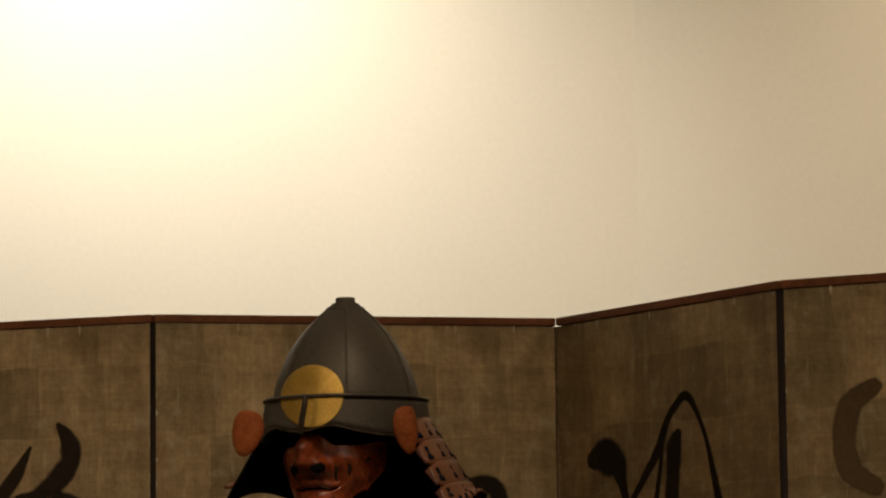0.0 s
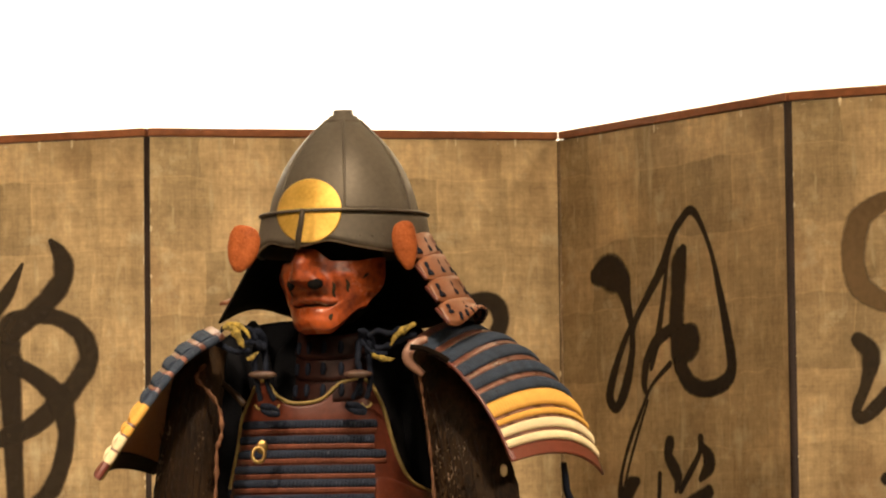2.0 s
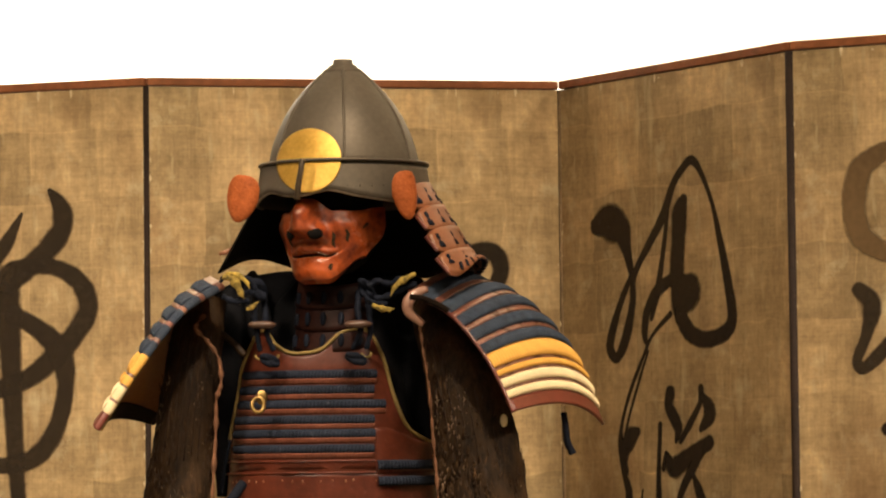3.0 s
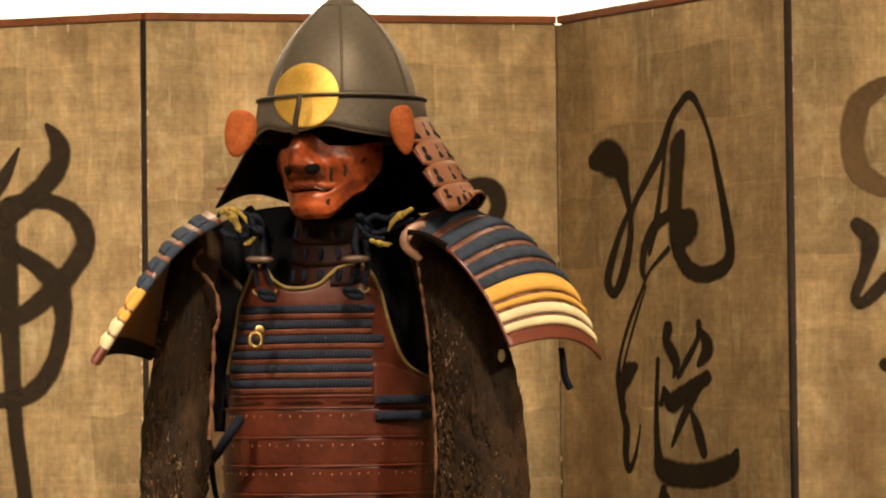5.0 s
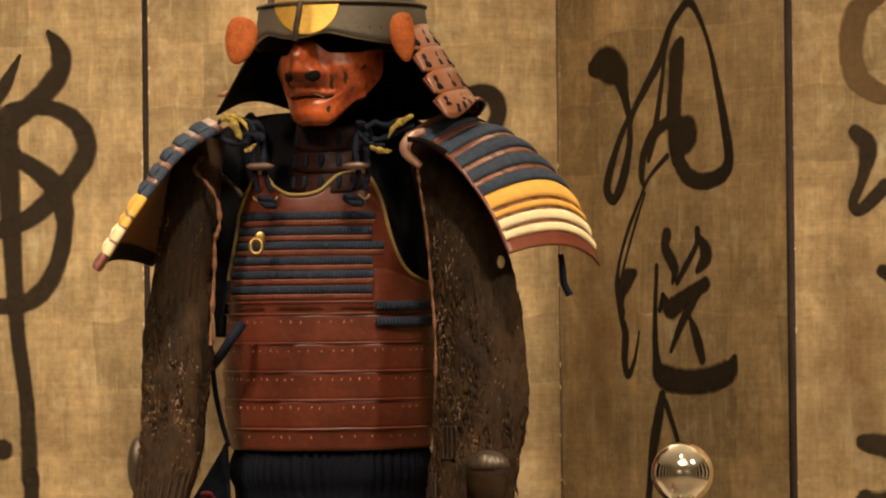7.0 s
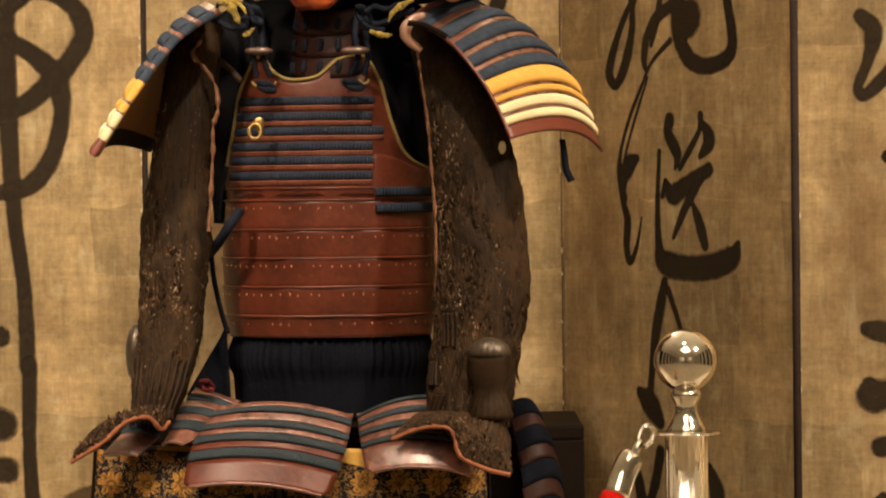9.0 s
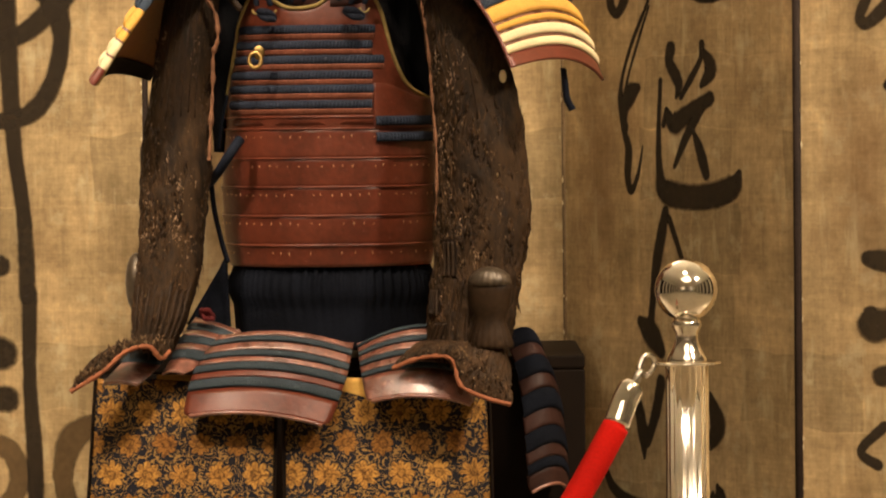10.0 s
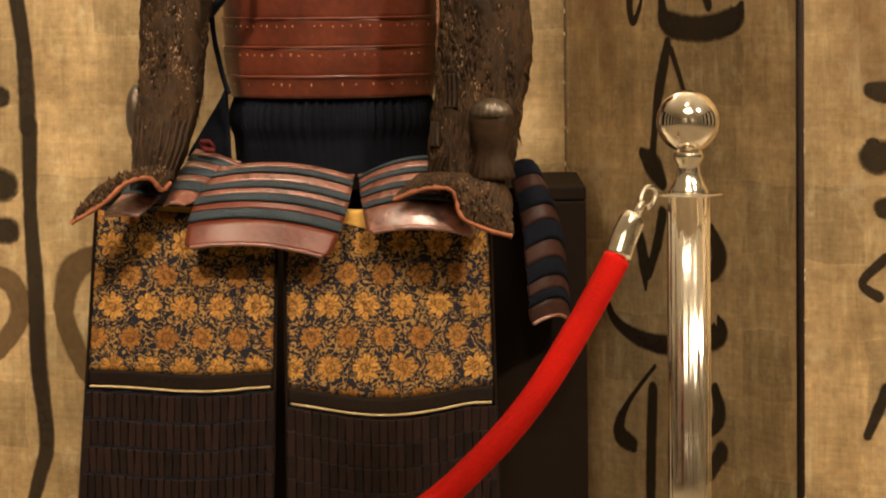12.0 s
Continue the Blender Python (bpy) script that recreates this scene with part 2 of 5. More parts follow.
    gold = t.nodes.new("ShaderNodeMixRGB")
    gold.inputs[1].default_value, gold.inputs[2].default_value = (0.240, 0.100, 0.018, 1), (0.43, 0.222, 0.046, 1)
    t.links.new(tint, gold.inputs[0])
    deep = t.nodes.new("ShaderNodeMixRGB")
    deep.inputs[1].default_value = (0.055, 0.022, 0.007, 1)
    t.links.new(shade, deep.inputs[0])
    t.links.new(gold.outputs[0], deep.inputs[2])
    ground = t.nodes.new("ShaderNodeMixRGB")
    ground.inputs[1].default_value, ground.inputs[2].default_value = (0.010, 0.009, 0.013, 1), (0.215, 0.122, 0.035, 1)
    t.links.new(leaves, ground.inputs[0])
    last = t.nodes.new("ShaderNodeMixRGB")
    t.links.new(op("MINIMUM", flower, 1.0), last.inputs[0])
    t.links.new(ground.outputs[0], last.inputs[1])
    t.links.new(deep.outputs[0], last.inputs[2])
    t.links.new(last.outputs[0], b.inputs["Base Color"])
    return m


M_brocade = brocade()
for dull in (M_sash, M_darkcloth, M_black, M_darkband, M_rust):
    dull.node_tree.nodes["Principled BSDF"].inputs["Specular IOR Level"].default_value = 0.3 if dull == M_rust else 0.06
M_brocade.node_tree.nodes["Principled BSDF"].inputs["Metallic"].default_value = 0.25


# ---- building helpers ----
def mesh_of(bm, material, smooth=True):
    me = bpy.data.meshes.new("mesh")
    bmesh.ops.recalc_face_normals(bm, faces=bm.faces[:])
    for f in bm.faces:
        f.smooth = smooth
    bm.to_mesh(me)
    bm.free()
    me.materials.append(material)
    return me


def part(name, bm, material, parent=None, label="", smooth=True):
    ob = new(name, mesh_of(bm, material, smooth))
    if parent:
        ob.parent = parent
    if label:
        tagged(ob, label)
    return ob


def thing(name, label, category, group="", kind=""):
    return tagged(new(name), label, category, group, kind)


def V(p):
    return Vector(p)


def curve(points, u):
    """Catmull-Rom through points (tuples of any length), u from 0 to 1."""
    n = len(points) - 1
    k = min(int(u * n), n - 1)
    t = u * n - k
    a, b, c, d = points[max(k - 1, 0)], points[k], points[k + 1], points[min(k + 2, n)]
    return tuple(0.5 * (2 * q + (r - p) * t + (2 * p - 5 * q + 4 * r - s) * t * t + (3 * q - p - 3 * r + s) * t ** 3) for p, q, r, s in zip(a, b, c, d))


def sheet(fn, nu, nv, thick):
    """A plate with real thickness over fn(u, v); it is thickened to the side away from its normal."""
    bm = bmesh.new()
    pts = [[V(fn(i / nu, j / nv)) for j in range(nv + 1)] for i in range(nu + 1)]
    front, back = [], []
    for i in range(nu + 1):
        rf, rb = [], []
        for j in range(nv + 1):
            du = pts[min(i + 1, nu)][j] - pts[max(i - 1, 0)][j]
            dv = pts[i][min(j + 1, nv)] - pts[i][max(j - 1, 0)]
            nn = du.cross(dv)
            nn = nn.normalized() if nn.length > 1e-9 else Vector((0, -1, 0))
            rf.append(bm.verts.new(pts[i][j]))
            rb.append(bm.verts.new(pts[i][j] + nn * thick))
        front.append(rf)
        back.append(rb)
    for i in range(nu):
        for j in range(nv):
            bm.faces.new((front[i][j], front[i + 1][j], front[i + 1][j + 1], front[i][j + 1]))
            bm.faces.new((back[i][j], back[i][j + 1], back[i + 1][j + 1], back[i + 1][j]))
    for i in range(nu):
        bm.faces.new((front[i][0], back[i][0], back[i + 1][0], front[i + 1][0]))
        bm.faces.new((front[i][nv], front[i + 1][nv], back[i + 1][nv], back[i][nv]))
    for j in range(nv):
        bm.faces.new((front[0][j], front[0][j + 1], back[0][j + 1], back[0][j]))
        bm.faces.new((front[nu][j], back[nu][j], back[nu][j + 1], front[nu][j + 1]))
    return bm


def tube(points, radius, steps=24, sides=10, bm=None, flat=1.0):
    """A round cord or pipe along a smooth curve; radius is a number or a function of u."""
    bm = bm or bmesh.new()
    rings = []
    for i in range(steps + 1):
        u = i / steps
        p = V(curve(points, u))
        d = (V(curve(points, min(1, u + 0.01))) - V(curve(points, max(0, u - 0.01)))).normalized()
        side = d.cross(Vector((0.1, 1, 0.05))).normalized()
        up = side.cross(d)
        r = radius(u) if callable(radius) else radius
        rings.append([bm.verts.new(p + side * r * math.cos(a) + up * r * flat * math.sin(a)) for a in (2 * math.pi * k / sides for k in range(sides))])
    for a, b in zip(rings, rings[1:]):
        for k in range(sides):
            bm.faces.new((a[k], a[(k + 1) % sides], b[(k + 1) % sides], b[k]))
    bm.faces.new(rings[0][::-1])
    bm.faces.new(rings[-1])
    return bm


def lathe(profile, segments=48, centre=(0, 0, 0), bm=None):
    """Turned about the upright axis at centre; profile: (radius, height) from bottom to top."""
    bm = bm or bmesh.new()
    rings = []
    for r, z in profile:
        rings.append([bm.verts.new((centre[0] + r * math.cos(a), centre[1] + r * math.sin(a), centre[2] + z)) for a in (2 * math.pi * k / segments for k in range(segments))])
    for a, b in zip(rings, rings[1:]):
        for k in range(segments):
            bm.faces.new((a[k], a[(k + 1) % segments], b[(k + 1) % segments], b[k]))
    bm.faces.new(rings[0][::-1])
    bm.faces.new(rings[-1])
    return bm


def block(size, centre=(0, 0, 0), bevel=0.0, bm=None):
    bm = bm or bmesh.new()
    made = bmesh.ops.create_cube(bm, size=1.0)["verts"]
    for v in made:
        v.co = Vector((v.co.x * size[0] + centre[0], v.co.y * size[1] + centre[1], v.co.z * size[2] + centre[2]))
    if bevel:
        edges = list({e for v in made for e in v.link_edges})
        bmesh.ops.bevel(bm, geom=edges, offset=bevel, segments=2, affect="EDGES", profile=0.6)
    return bm


def ellipsoid(centre, radii, bm=None, m=None, seg=20):
    bm = bm or bmesh.new()
    if seg <= 6:                      # a small faceted grain
        vs = []
        for q in ((1, 0, 0), (0, 1, 0), (-1, 0, 0), (0, -1, 0), (0, 0, 1), (0, 0, -1)):
            q = Vector((q[0] * radii[0], q[1] * radii[1], q[2] * radii[2]))
            vs.append(bm.verts.new((m @ q if m else q) + Vector(centre)))
        for k in range(4):
            bm.faces.new((vs[k], vs[(k + 1) % 4], vs[4]))
            bm.faces.new((vs[(k + 1) % 4], vs[k], vs[5]))
        return bm
    made = bmesh.ops.create_uvsphere(bm, u_segments=seg, v_segments=max(8, seg // 2), radius=1.0)["verts"]
    for v in made:
        v.co = Vector((v.co.x * radii[0], v.co.y * radii[1], v.co.z * radii[2]))
        if m:
            v.co = m @ v.co
        v.co += Vector(centre)
    return bm


def plate_wall(name, a, b, height, thick, mat, label):
    a, b = Vector(a), Vector(b)
    d = b - a
    bm = block((d.length, thick, height), (d.length / 2, -thick / 2, height / 2))
    ob = part(name, bm, mat, smooth=False)
    ob.matrix_world = Matrix.Translation((a.x, a.y, 0)) @ Matrix.Rotation(math.atan2(d.y, d.x), 4, "Z")
    return tagged(ob, label, "wall", kind="structure")


# ---- the gallery ----
floor = tagged(part("floor", block((10.4, 12.4, 0.1), (-0.2, 1.2, -0.05)), M_floor, smooth=False), "pale polished stone gallery floor", "floor", kind="structure")
ceiling = tagged(part("ceiling", block((10.4, 12.4, 0.1), (-0.2, 1.2, 3.35)), M_ceiling, smooth=False), "plain white painted gallery ceiling", "ceiling", kind="structure")
plate_wall("wall_north", (0.40, 7.0), (-4.3, 7.0), 3.3, 0.2, M_wall, "cream plaster wall washed by a warm spotlight")
plate_wall("wall_return", (3.9, 6.35), (0.40, 7.0), 3.3, 0.2, M_wall, "cream plaster wall turning forward at a soft corner")
# Unseen piers and dark backings, laid out to stripe the steel post's reflections.
for k in range(8):
    plate_wall("wall_east_%d" % (k + 1), (3.9, -3.9 + 1.27 * k), (3.9, -3.45 + 1.27 * k), 3.3, 0.2, M_wall, "unseen cream wall pier, added for bright stripes in the steel")
    plate_wall("wall_west_%d" % (k + 1), (-4.3, -3.45 + 1.27 * k), (-4.3, -3.9 + 1.27 * k), 3.3, 0.2, M_wall, "unseen cream wall pier, added for bright stripes in the steel")
plate_wall("wall_beyond_east", (4.9, -4.9), (4.9, 7.2), 3.3, 0.2, M_hinge, "unseen dark backing, added for dark stripes in the steel")
plate_wall("wall_beyond_west", (-5.3, 7.2), (-5.3, -4.9), 3.3, 0.2, M_hinge, "unseen dark backing, added for dark stripes in the steel")
for k in range(7):
    plate_wall("wall_south_%d" % (k + 1), (-4.3 + 1.29 * k, -3.9), (-3.85 + 1.29 * k, -3.9), 3.3, 0.2, M_wall, "unseen cream wall pier, added for bright stripes in the steel")
plate_wall("wall_beyond", (-4.3, -4.9), (3.9, -4.9), 3.3, 0.2, M_hinge, "unseen dark backing, added for dark stripes in the steel")


# ---- the folding screen ----
def paper():
    m = material("aged_gold_leaf_paper", (0.420, 0.306, 0.164), 0.52, spread=0.15, size=5, grain=42, bump=0.3, other=(0.305, 0.215, 0.112))
    t = m.node_tree
    b = t.nodes["Principled BSDF"]
    old = b.inputs["Base Color"].links[0].from_socket
    co = t.nodes.new("ShaderNodeTexCoord")
    mp = t.nodes.new("ShaderNodeMapping")
    mp.inputs["Rotation"].default_value = (radians(90), 0, 0)
    t.links.new(co.outputs["Object"], mp.inputs[0])
    br = t.nodes.new("ShaderNodeTexBrick")
    br.offset, br.squash = 0.12, 1.0
    br.inputs["Scale"].default_value = 1.0
    br.inputs["Brick Width"].default_value, br.inputs["Row Height"].default_value = 0.117, 0.105
    br.inputs["Mortar Size"].default_value, br.inputs["Mortar Smooth"].default_value = 0.0022, 1.0
    br.inputs["Color1"].default_value, br.inputs["Color2"].default_value = (0.77, 0.77, 0.75, 1), (1.19, 1.17, 1.13, 1)
    br.inputs["Mortar"].default_value = (1.14, 1.12, 1.08, 1)
    wob = t.nodes.new("ShaderNodeTexNoise")
    wob.inputs["Scale"].default_value = 9
    addv = t.nodes.new("ShaderNodeMixRGB")
    addv.inputs[0].default_value = 0.04
    t.links.new(co.outputs["Object"], wob.inputs["Vector"])
    t.links.new(mp.outputs[0], addv.inputs[1])
    t.links.new(wob.outputs["Color"], addv.inputs[2])
    t.links.new(addv.outputs[0], br.inputs["Vector"])
    mul = t.nodes.new("ShaderNodeMixRGB")
    mul.blend_type = "MULTIPLY"
    mul.inputs[0].default_value = 0.9
    t.links.new(old, mul.inputs[1])
    t.links.new(br.outputs["Color"], mul.inputs[2])
    # fibres and rubbed streaks along and across the paper
    for stretch, low, high in (((26, 14, 3), 0.84, 1.12), ((3, 14, 20), 0.90, 1.10), ((60, 60, 55), 0.84, 1.16), ((6, 8, 5), 0.82, 1.18), ((1.5, 3, 1.0), 0.80, 1.18), ((150, 20, 9), 0.90, 1.10), ((9, 20, 150), 0.90, 1.10)):
        smap = t.nodes.new("ShaderNodeMapping")
        smap.inputs["Scale"].default_value = stretch
        t.links.new(co.outputs["Object"], smap.inputs[0])
        sn = t.nodes.new("ShaderNodeTexNoise")
        sn.inputs["Scale"].default_value, sn.inputs["Detail"].default_value, sn.inputs["Roughness"].default_value = 1.6, 6, 0.65
        t.links.new(smap.outputs[0], sn.inputs["Vector"])
        rng = t.nodes.new("ShaderNodeMapRange")
        rng.inputs[1].default_value, rng.inputs[2].default_value, rng.inputs[3].default_value, rng.inputs[4].default_value = 0.3, 0.7, low, high
        t.links.new(sn.outputs["Fac"], rng.inputs[0])
        m2 = t.nodes.new("ShaderNodeMixRGB")
        m2.blend_type, m2.inputs[0].default_value = "MULTIPLY", 1.0
        t.links.new(mul.outputs[0], m2.inputs[1])
        t.links.new(rng.outputs[0], m2.inputs[2])
        mul = m2
    # small pale losses in the leaf
    sp = t.nodes.new("ShaderNodeTexNoise")
    sp.inputs["Scale"].default_value, sp.inputs["Detail"].default_value, sp.inputs["Roughness"].default_value = 16, 8, 0.7
    t.links.new(co.outputs["Object"], sp.inputs["Vector"])
    sr = t.nodes.new("ShaderNodeValToRGB")
    sr.color_ramp.elements[0].position, sr.color_ramp.elements[1].position = 0.56, 0.76
    t.links.new(sp.outputs["Fac"], sr.inputs[0])
    pale = t.nodes.new("ShaderNodeMixRGB")
    pale.inputs[2].default_value = (0.56, 0.47, 0.29, 1)
    t.links.new(sr.outputs[0], pale.inputs[0])
    t.links.new(mul.outputs[0], pale.inputs[1])
    # upright pale drips and rubbed lines, then red-brown water stains
    for stretch, low, high, tone, share in (((40, 12, 9), 0.58, 0.76, (0.60, 0.50, 0.30, 1), 0.6), ((5, 3, 3.2), 0.55, 0.72, (0.150, 0.078, 0.034, 1), 0.55)):
        dmap = t.nodes.new("ShaderNodeMapping")
        dmap.inputs["Scale"].default_value, dmap.inputs["Location"].default_value = stretch, (3.1, 1.7, 0.4)
        t.links.new(co.outputs["Object"], dmap.inputs[0])
        dn = t.nodes.new("ShaderNodeTexNoise")
        dn.inputs["Scale"].default_value, dn.inputs["Detail"].default_value, dn.inputs["Roughness"].default_value = 1.0, 5, 0.6
        t.links.new(dmap.outputs[0], dn.inputs["Vector"])
        dr = t.nodes.new("ShaderNodeMapRange")
        dr.inputs[1].default_value, dr.inputs[2].default_value, dr.inputs[4].default_value = low, high, share
        t.links.new(dn.outputs["Fac"], dr.inputs[0])
        dx = t.nodes.new("ShaderNodeMixRGB")
        dx.inputs[2].default_value = tone
        t.links.new(dr.outputs[0], dx.inputs[0])
        t.links.new(pale.outputs[0], dx.inputs[1])
        pale = dx
    t.links.new(pale.outputs[0], b.inputs["Base Color"])
    return m


M_paper = paper()
M_paper.node_tree.nodes["Principled BSDF"].inputs["Metallic"].default_value = 0.38
TOP = 1.742
hinges = [(-1.090, 5.882), (-0.461, 5.655), (0.194, 5.790), (0.515, 5.272), (1.097, 4.944)]
screen = thing("folding_screen", "tall gold-leaf paper folding screen with black brushed calligraphy", "folding screen")


def feathered(m):
    """Ink that thins out and bleeds along the stroke's edge, with dry streaks."""
    t = m.node_tree
    at = t.nodes.new("ShaderNodeAttribute")
    at.attribute_name = "ink"
    co = t.nodes.new("ShaderNodeTexCoord")
    nz = t.nodes.new("ShaderNodeTexNoise")
    nz.inputs["Scale"].default_value, nz.inputs["Detail"].default_value = 90, 5
    t.links.new(co.outputs["Object"], nz.inputs["Vector"])
    ad = t.nodes.new("ShaderNodeMath")
    ad.operation, ad.inputs[1].default_value = "MULTIPLY_ADD", 0.5
    t.links.new(nz.outputs["Fac"], ad.inputs[0])
    t.links.new(at.outputs["Fac"], ad.inputs[2])
    rg = t.nodes.new("ShaderNodeMapRange")
    rg.inputs[1].default_value, rg.inputs[2].default_value, rg.inputs[4].default_value = 0.22, 0.78, 0.93
    t.links.new(ad.outputs[0], rg.inputs[0])
    t.links.new(rg.outputs[0], t.nodes["Principled BSDF"].inputs["Alpha"])


feathered(M_ink)
feathered(M_fadedink)


def brush(points):
    """One brush stroke on the paper: points of (along, height, width)."""
    bm = bmesh.new()
    n = 8 * (len(points) - 1)
    ink = bm.verts.layers.float.new("ink")
    rows = []
    cuts = ((-1.14, 0.0), (-0.78, 0.6), (0.0, 1.0), (0.78, 0.6), (1.14, 0.0))

    def ring(s, z, d, w, full):
        made = []
        for k, a in cuts:
            v = bm.verts.new((s + k * d.y * w / 2, -0.0116 - 0.0005 * (1 - abs(k) / 1.14), z - k * d.x * w / 2))
            v[ink] = a * full
            made.append(v)
        return made
    for i in range(n + 1):
        s, z, w = curve(points, i / n)
        s1, z1, _ = curve(points, min(1, i / n + 0.01))
        s0, z0, _ = curve(points, max(0, i / n - 0.01))
        d = Vector((s1 - s0, z1 - z0))
        d = d.normalized() if d.length > 1e-9 else Vector((0, 1))
        w = max(w, 0.002) * (1.07 + 0.10 * noise.noise((s * 60, z * 60, 3)))
        if i == 0:                                     # rounded, fading ends
            rows += [ring(s - d.x * w * 0.50, z - d.y * w * 0.50, d, w * 0.35, 0.0), ring(s - d.x * w * 0.32, z - d.y * w * 0.32, d, w * 0.76, 0.7)]
        rows.append(ring(s, z, d, w, 1.0))
        if i == n:
            rows += [ring(s + d.x * w * 0.32, z + d.y * w * 0.32, d, w * 0.76, 0.7), ring(s + d.x * w * 0.50, z + d.y * w * 0.50, d, w * 0.35, 0.0)]
    for a, b in zip(rows, rows[1:]):
        for k in range(len(cuts) - 1):
            bm.faces.new((a[k], a[k + 1], b[k + 1], b[k]))
    return bm


def screen_panel(a, b, strokes, faded=(), worn=(1.0, 1.0)):
    a, b = Vector(a), Vector(b)
    w = (b - a).length
    base = new("panel", mesh_of(block((w - 0.002, 0.016, TOP - 0.02), (w / 2, 0, (TOP - 0.02) / 2 + 0.006)), M_hinge, False))
    base.parent = screen
    base.matrix_world = Matrix.Translation((a.x, a.y, 0)) @ Matrix.Rotation(math.atan2(b.y - a.y, b.x - a.x), 4, "Z") @ Matrix.Translation((0, 0.011, 0))
    part("paper", block((w - 0.007, 0.004, TOP - 0.029), (w / 2, -0.009, TOP / 2)), M_paper, base, "aged gold-leaf paper, rubbed and patched", False)
    part("top_rail", block((w - 0.004, 0.026, 0.013), (w / 2, -0.001, TOP - 0.0065), 0.002), M_wood, base, "dark red-brown lacquered rail", False)
    part("bottom_rail", block((w - 0.004, 0.026, 0.013), (w / 2, -0.001, 0.0065), 0.002), M_wood, base, "", False)
    # worn, flaking edges along the sides of the paper
    for x, wear in ((0.0045, worn[0]), (w - 0.0045, worn[1])):
        bm = bmesh.new()
        z = 0.05
        while z < TOP - 0.03:
            h = random.uniform(0.002, 0.016)
            if random.random() < 0.72:
                ellipsoid((x + random.uniform(-0.002, 0.002), -0.0108, z + h / 2), (random.uniform(0.0010, 0.0034) * min(wear, 1.4), 0.0012, h / 2 * (0.6 + 0.4 * wear)), bm, seg=6)
            z += h + random.uniform(0.0, 0.03 / wear)
        tagged(part("worn_edge", bm, M_cream_flake, base, "pale flaking paper edge", False), kind="stuff")
    bm = bmesh.new()
    x = 0.02
    while x < w - 0.02:
        l = random.uniform(0.002, 0.012)
        if random.random() < 0.5:
            ellipsoid((x + l / 2, -0.0108, TOP - 0.018 + random.uniform(-0.003, 0.001)), (l / 2, 0.0012, random.uniform(0.0006, 0.0030) + (random.uniform(0.004, 0.012) if random.random() < 0.35 else 0)), bm, seg=6)
        x += l + random.uniform(0, 0.03)
    tagged(part("worn_edge", bm, M_cream_flake, base, "pale flaking paper edge", False), kind="stuff")
    for pts in strokes:
        part("brush_stroke", brush(pts), M_ink, base, "black brushed ink stroke")
    for pts in faded:
        part("brush_stroke", brush(pts), M_fadedink, base, "faded brown ink stroke")
    return base


M_paperhinge = material("brown_paper_hinge", (0.20, 0.13, 0.065), 0.8, spread=0.35, size=12, grain=90)
M_cream_flake = material("pale_flaking_paper", (0.58, 0.47, 0.29), 0.8, spread=0.3, size=30, grain=150)
screen_panel(hinges[0], hinges[1], [
    [(0.428, 1.438, 0.0362), (0.428, 1.353, 0.0381), (0.433, 1.262, 0.0324), (0.437, 1.172, 0.0286), (0.443, 1.083, 0.0257), (0.456, 0.993, 0.0248), (0.461, 0.904, 0.0267), (0.460, 0.859, 0.0257)],
    [(0.465, 0.864, 0.0257), (0.463, 0.732, 0.0228), (0.470, 0.601, 0.0267), (0.472, 0.487, 0.0267), (0.484, 0.366, 0.0248), (0.470, 0.304, 0.0228), (0.454, 0.252, 0.0209)],
    [(0.501, 1.569, 0.0095), (0.521, 1.539, 0.0305), (0.519, 1.503, 0.0343), (0.479, 1.461, 0.0324), (0.423, 1.420, 0.0286)],
    [(0.451, 1.534, 0.0057), (0.424, 1.488, 0.0228), (0.388, 1.444, 0.0248)],
    [(0.434, 1.447, 0.0248), (0.498, 1.450, 0.0248), (0.548, 1.426, 0.0286), (0.567, 1.383, 0.0324), (0.542, 1.339, 0.0324), (0.508, 1.306, 0.0343), (0.458, 1.271, 0.0286), (0.388, 1.250, 0.0248)],
    [(0.433, 1.375, 0.0248), (0.478, 1.351, 0.0286), (0.516, 1.315, 0.0362), (0.527, 1.261, 0.0286), (0.512, 1.198, 0.0286), (0.482, 1.154, 0.0305), (0.437, 1.135, 0.0248), (0.387, 1.137, 0.0248)],
    [(0.388, 0.908, 0.0286), (0.417, 0.906, 0.0324)],
    [(0.387, 0.767, 0.0476), (0.420, 0.767, 0.0476)],
    [(0.387, 0.696, 0.0381), (0.426, 0.695, 0.0381)],
], [
    [(0.587, 0.664, 0.0228), (0.538, 0.637, 0.0419), (0.521, 0.593, 0.0343), (0.520, 0.558, 0.0305), (0.536, 0.515, 0.0324), (0.557, 0.472, 0.0286)],
    [(0.391, 0.626, 0.0286), (0.431, 0.609, 0.0324), (0.440, 0.557, 0.0324), (0.401, 0.503, 0.0286)],
], (0.8, 3.0))
screen_panel(hinges[1], hinges[2], [
    [(0.485, 1.446, 0.0190), (0.531, 1.468, 0.0248), (0.561, 1.462, 0.0286), (0.568, 1.432, 0.0248), (0.551, 1.408, 0.0209), (0.521, 1.401, 0.0190)],
], (), (1.0, 0.45))
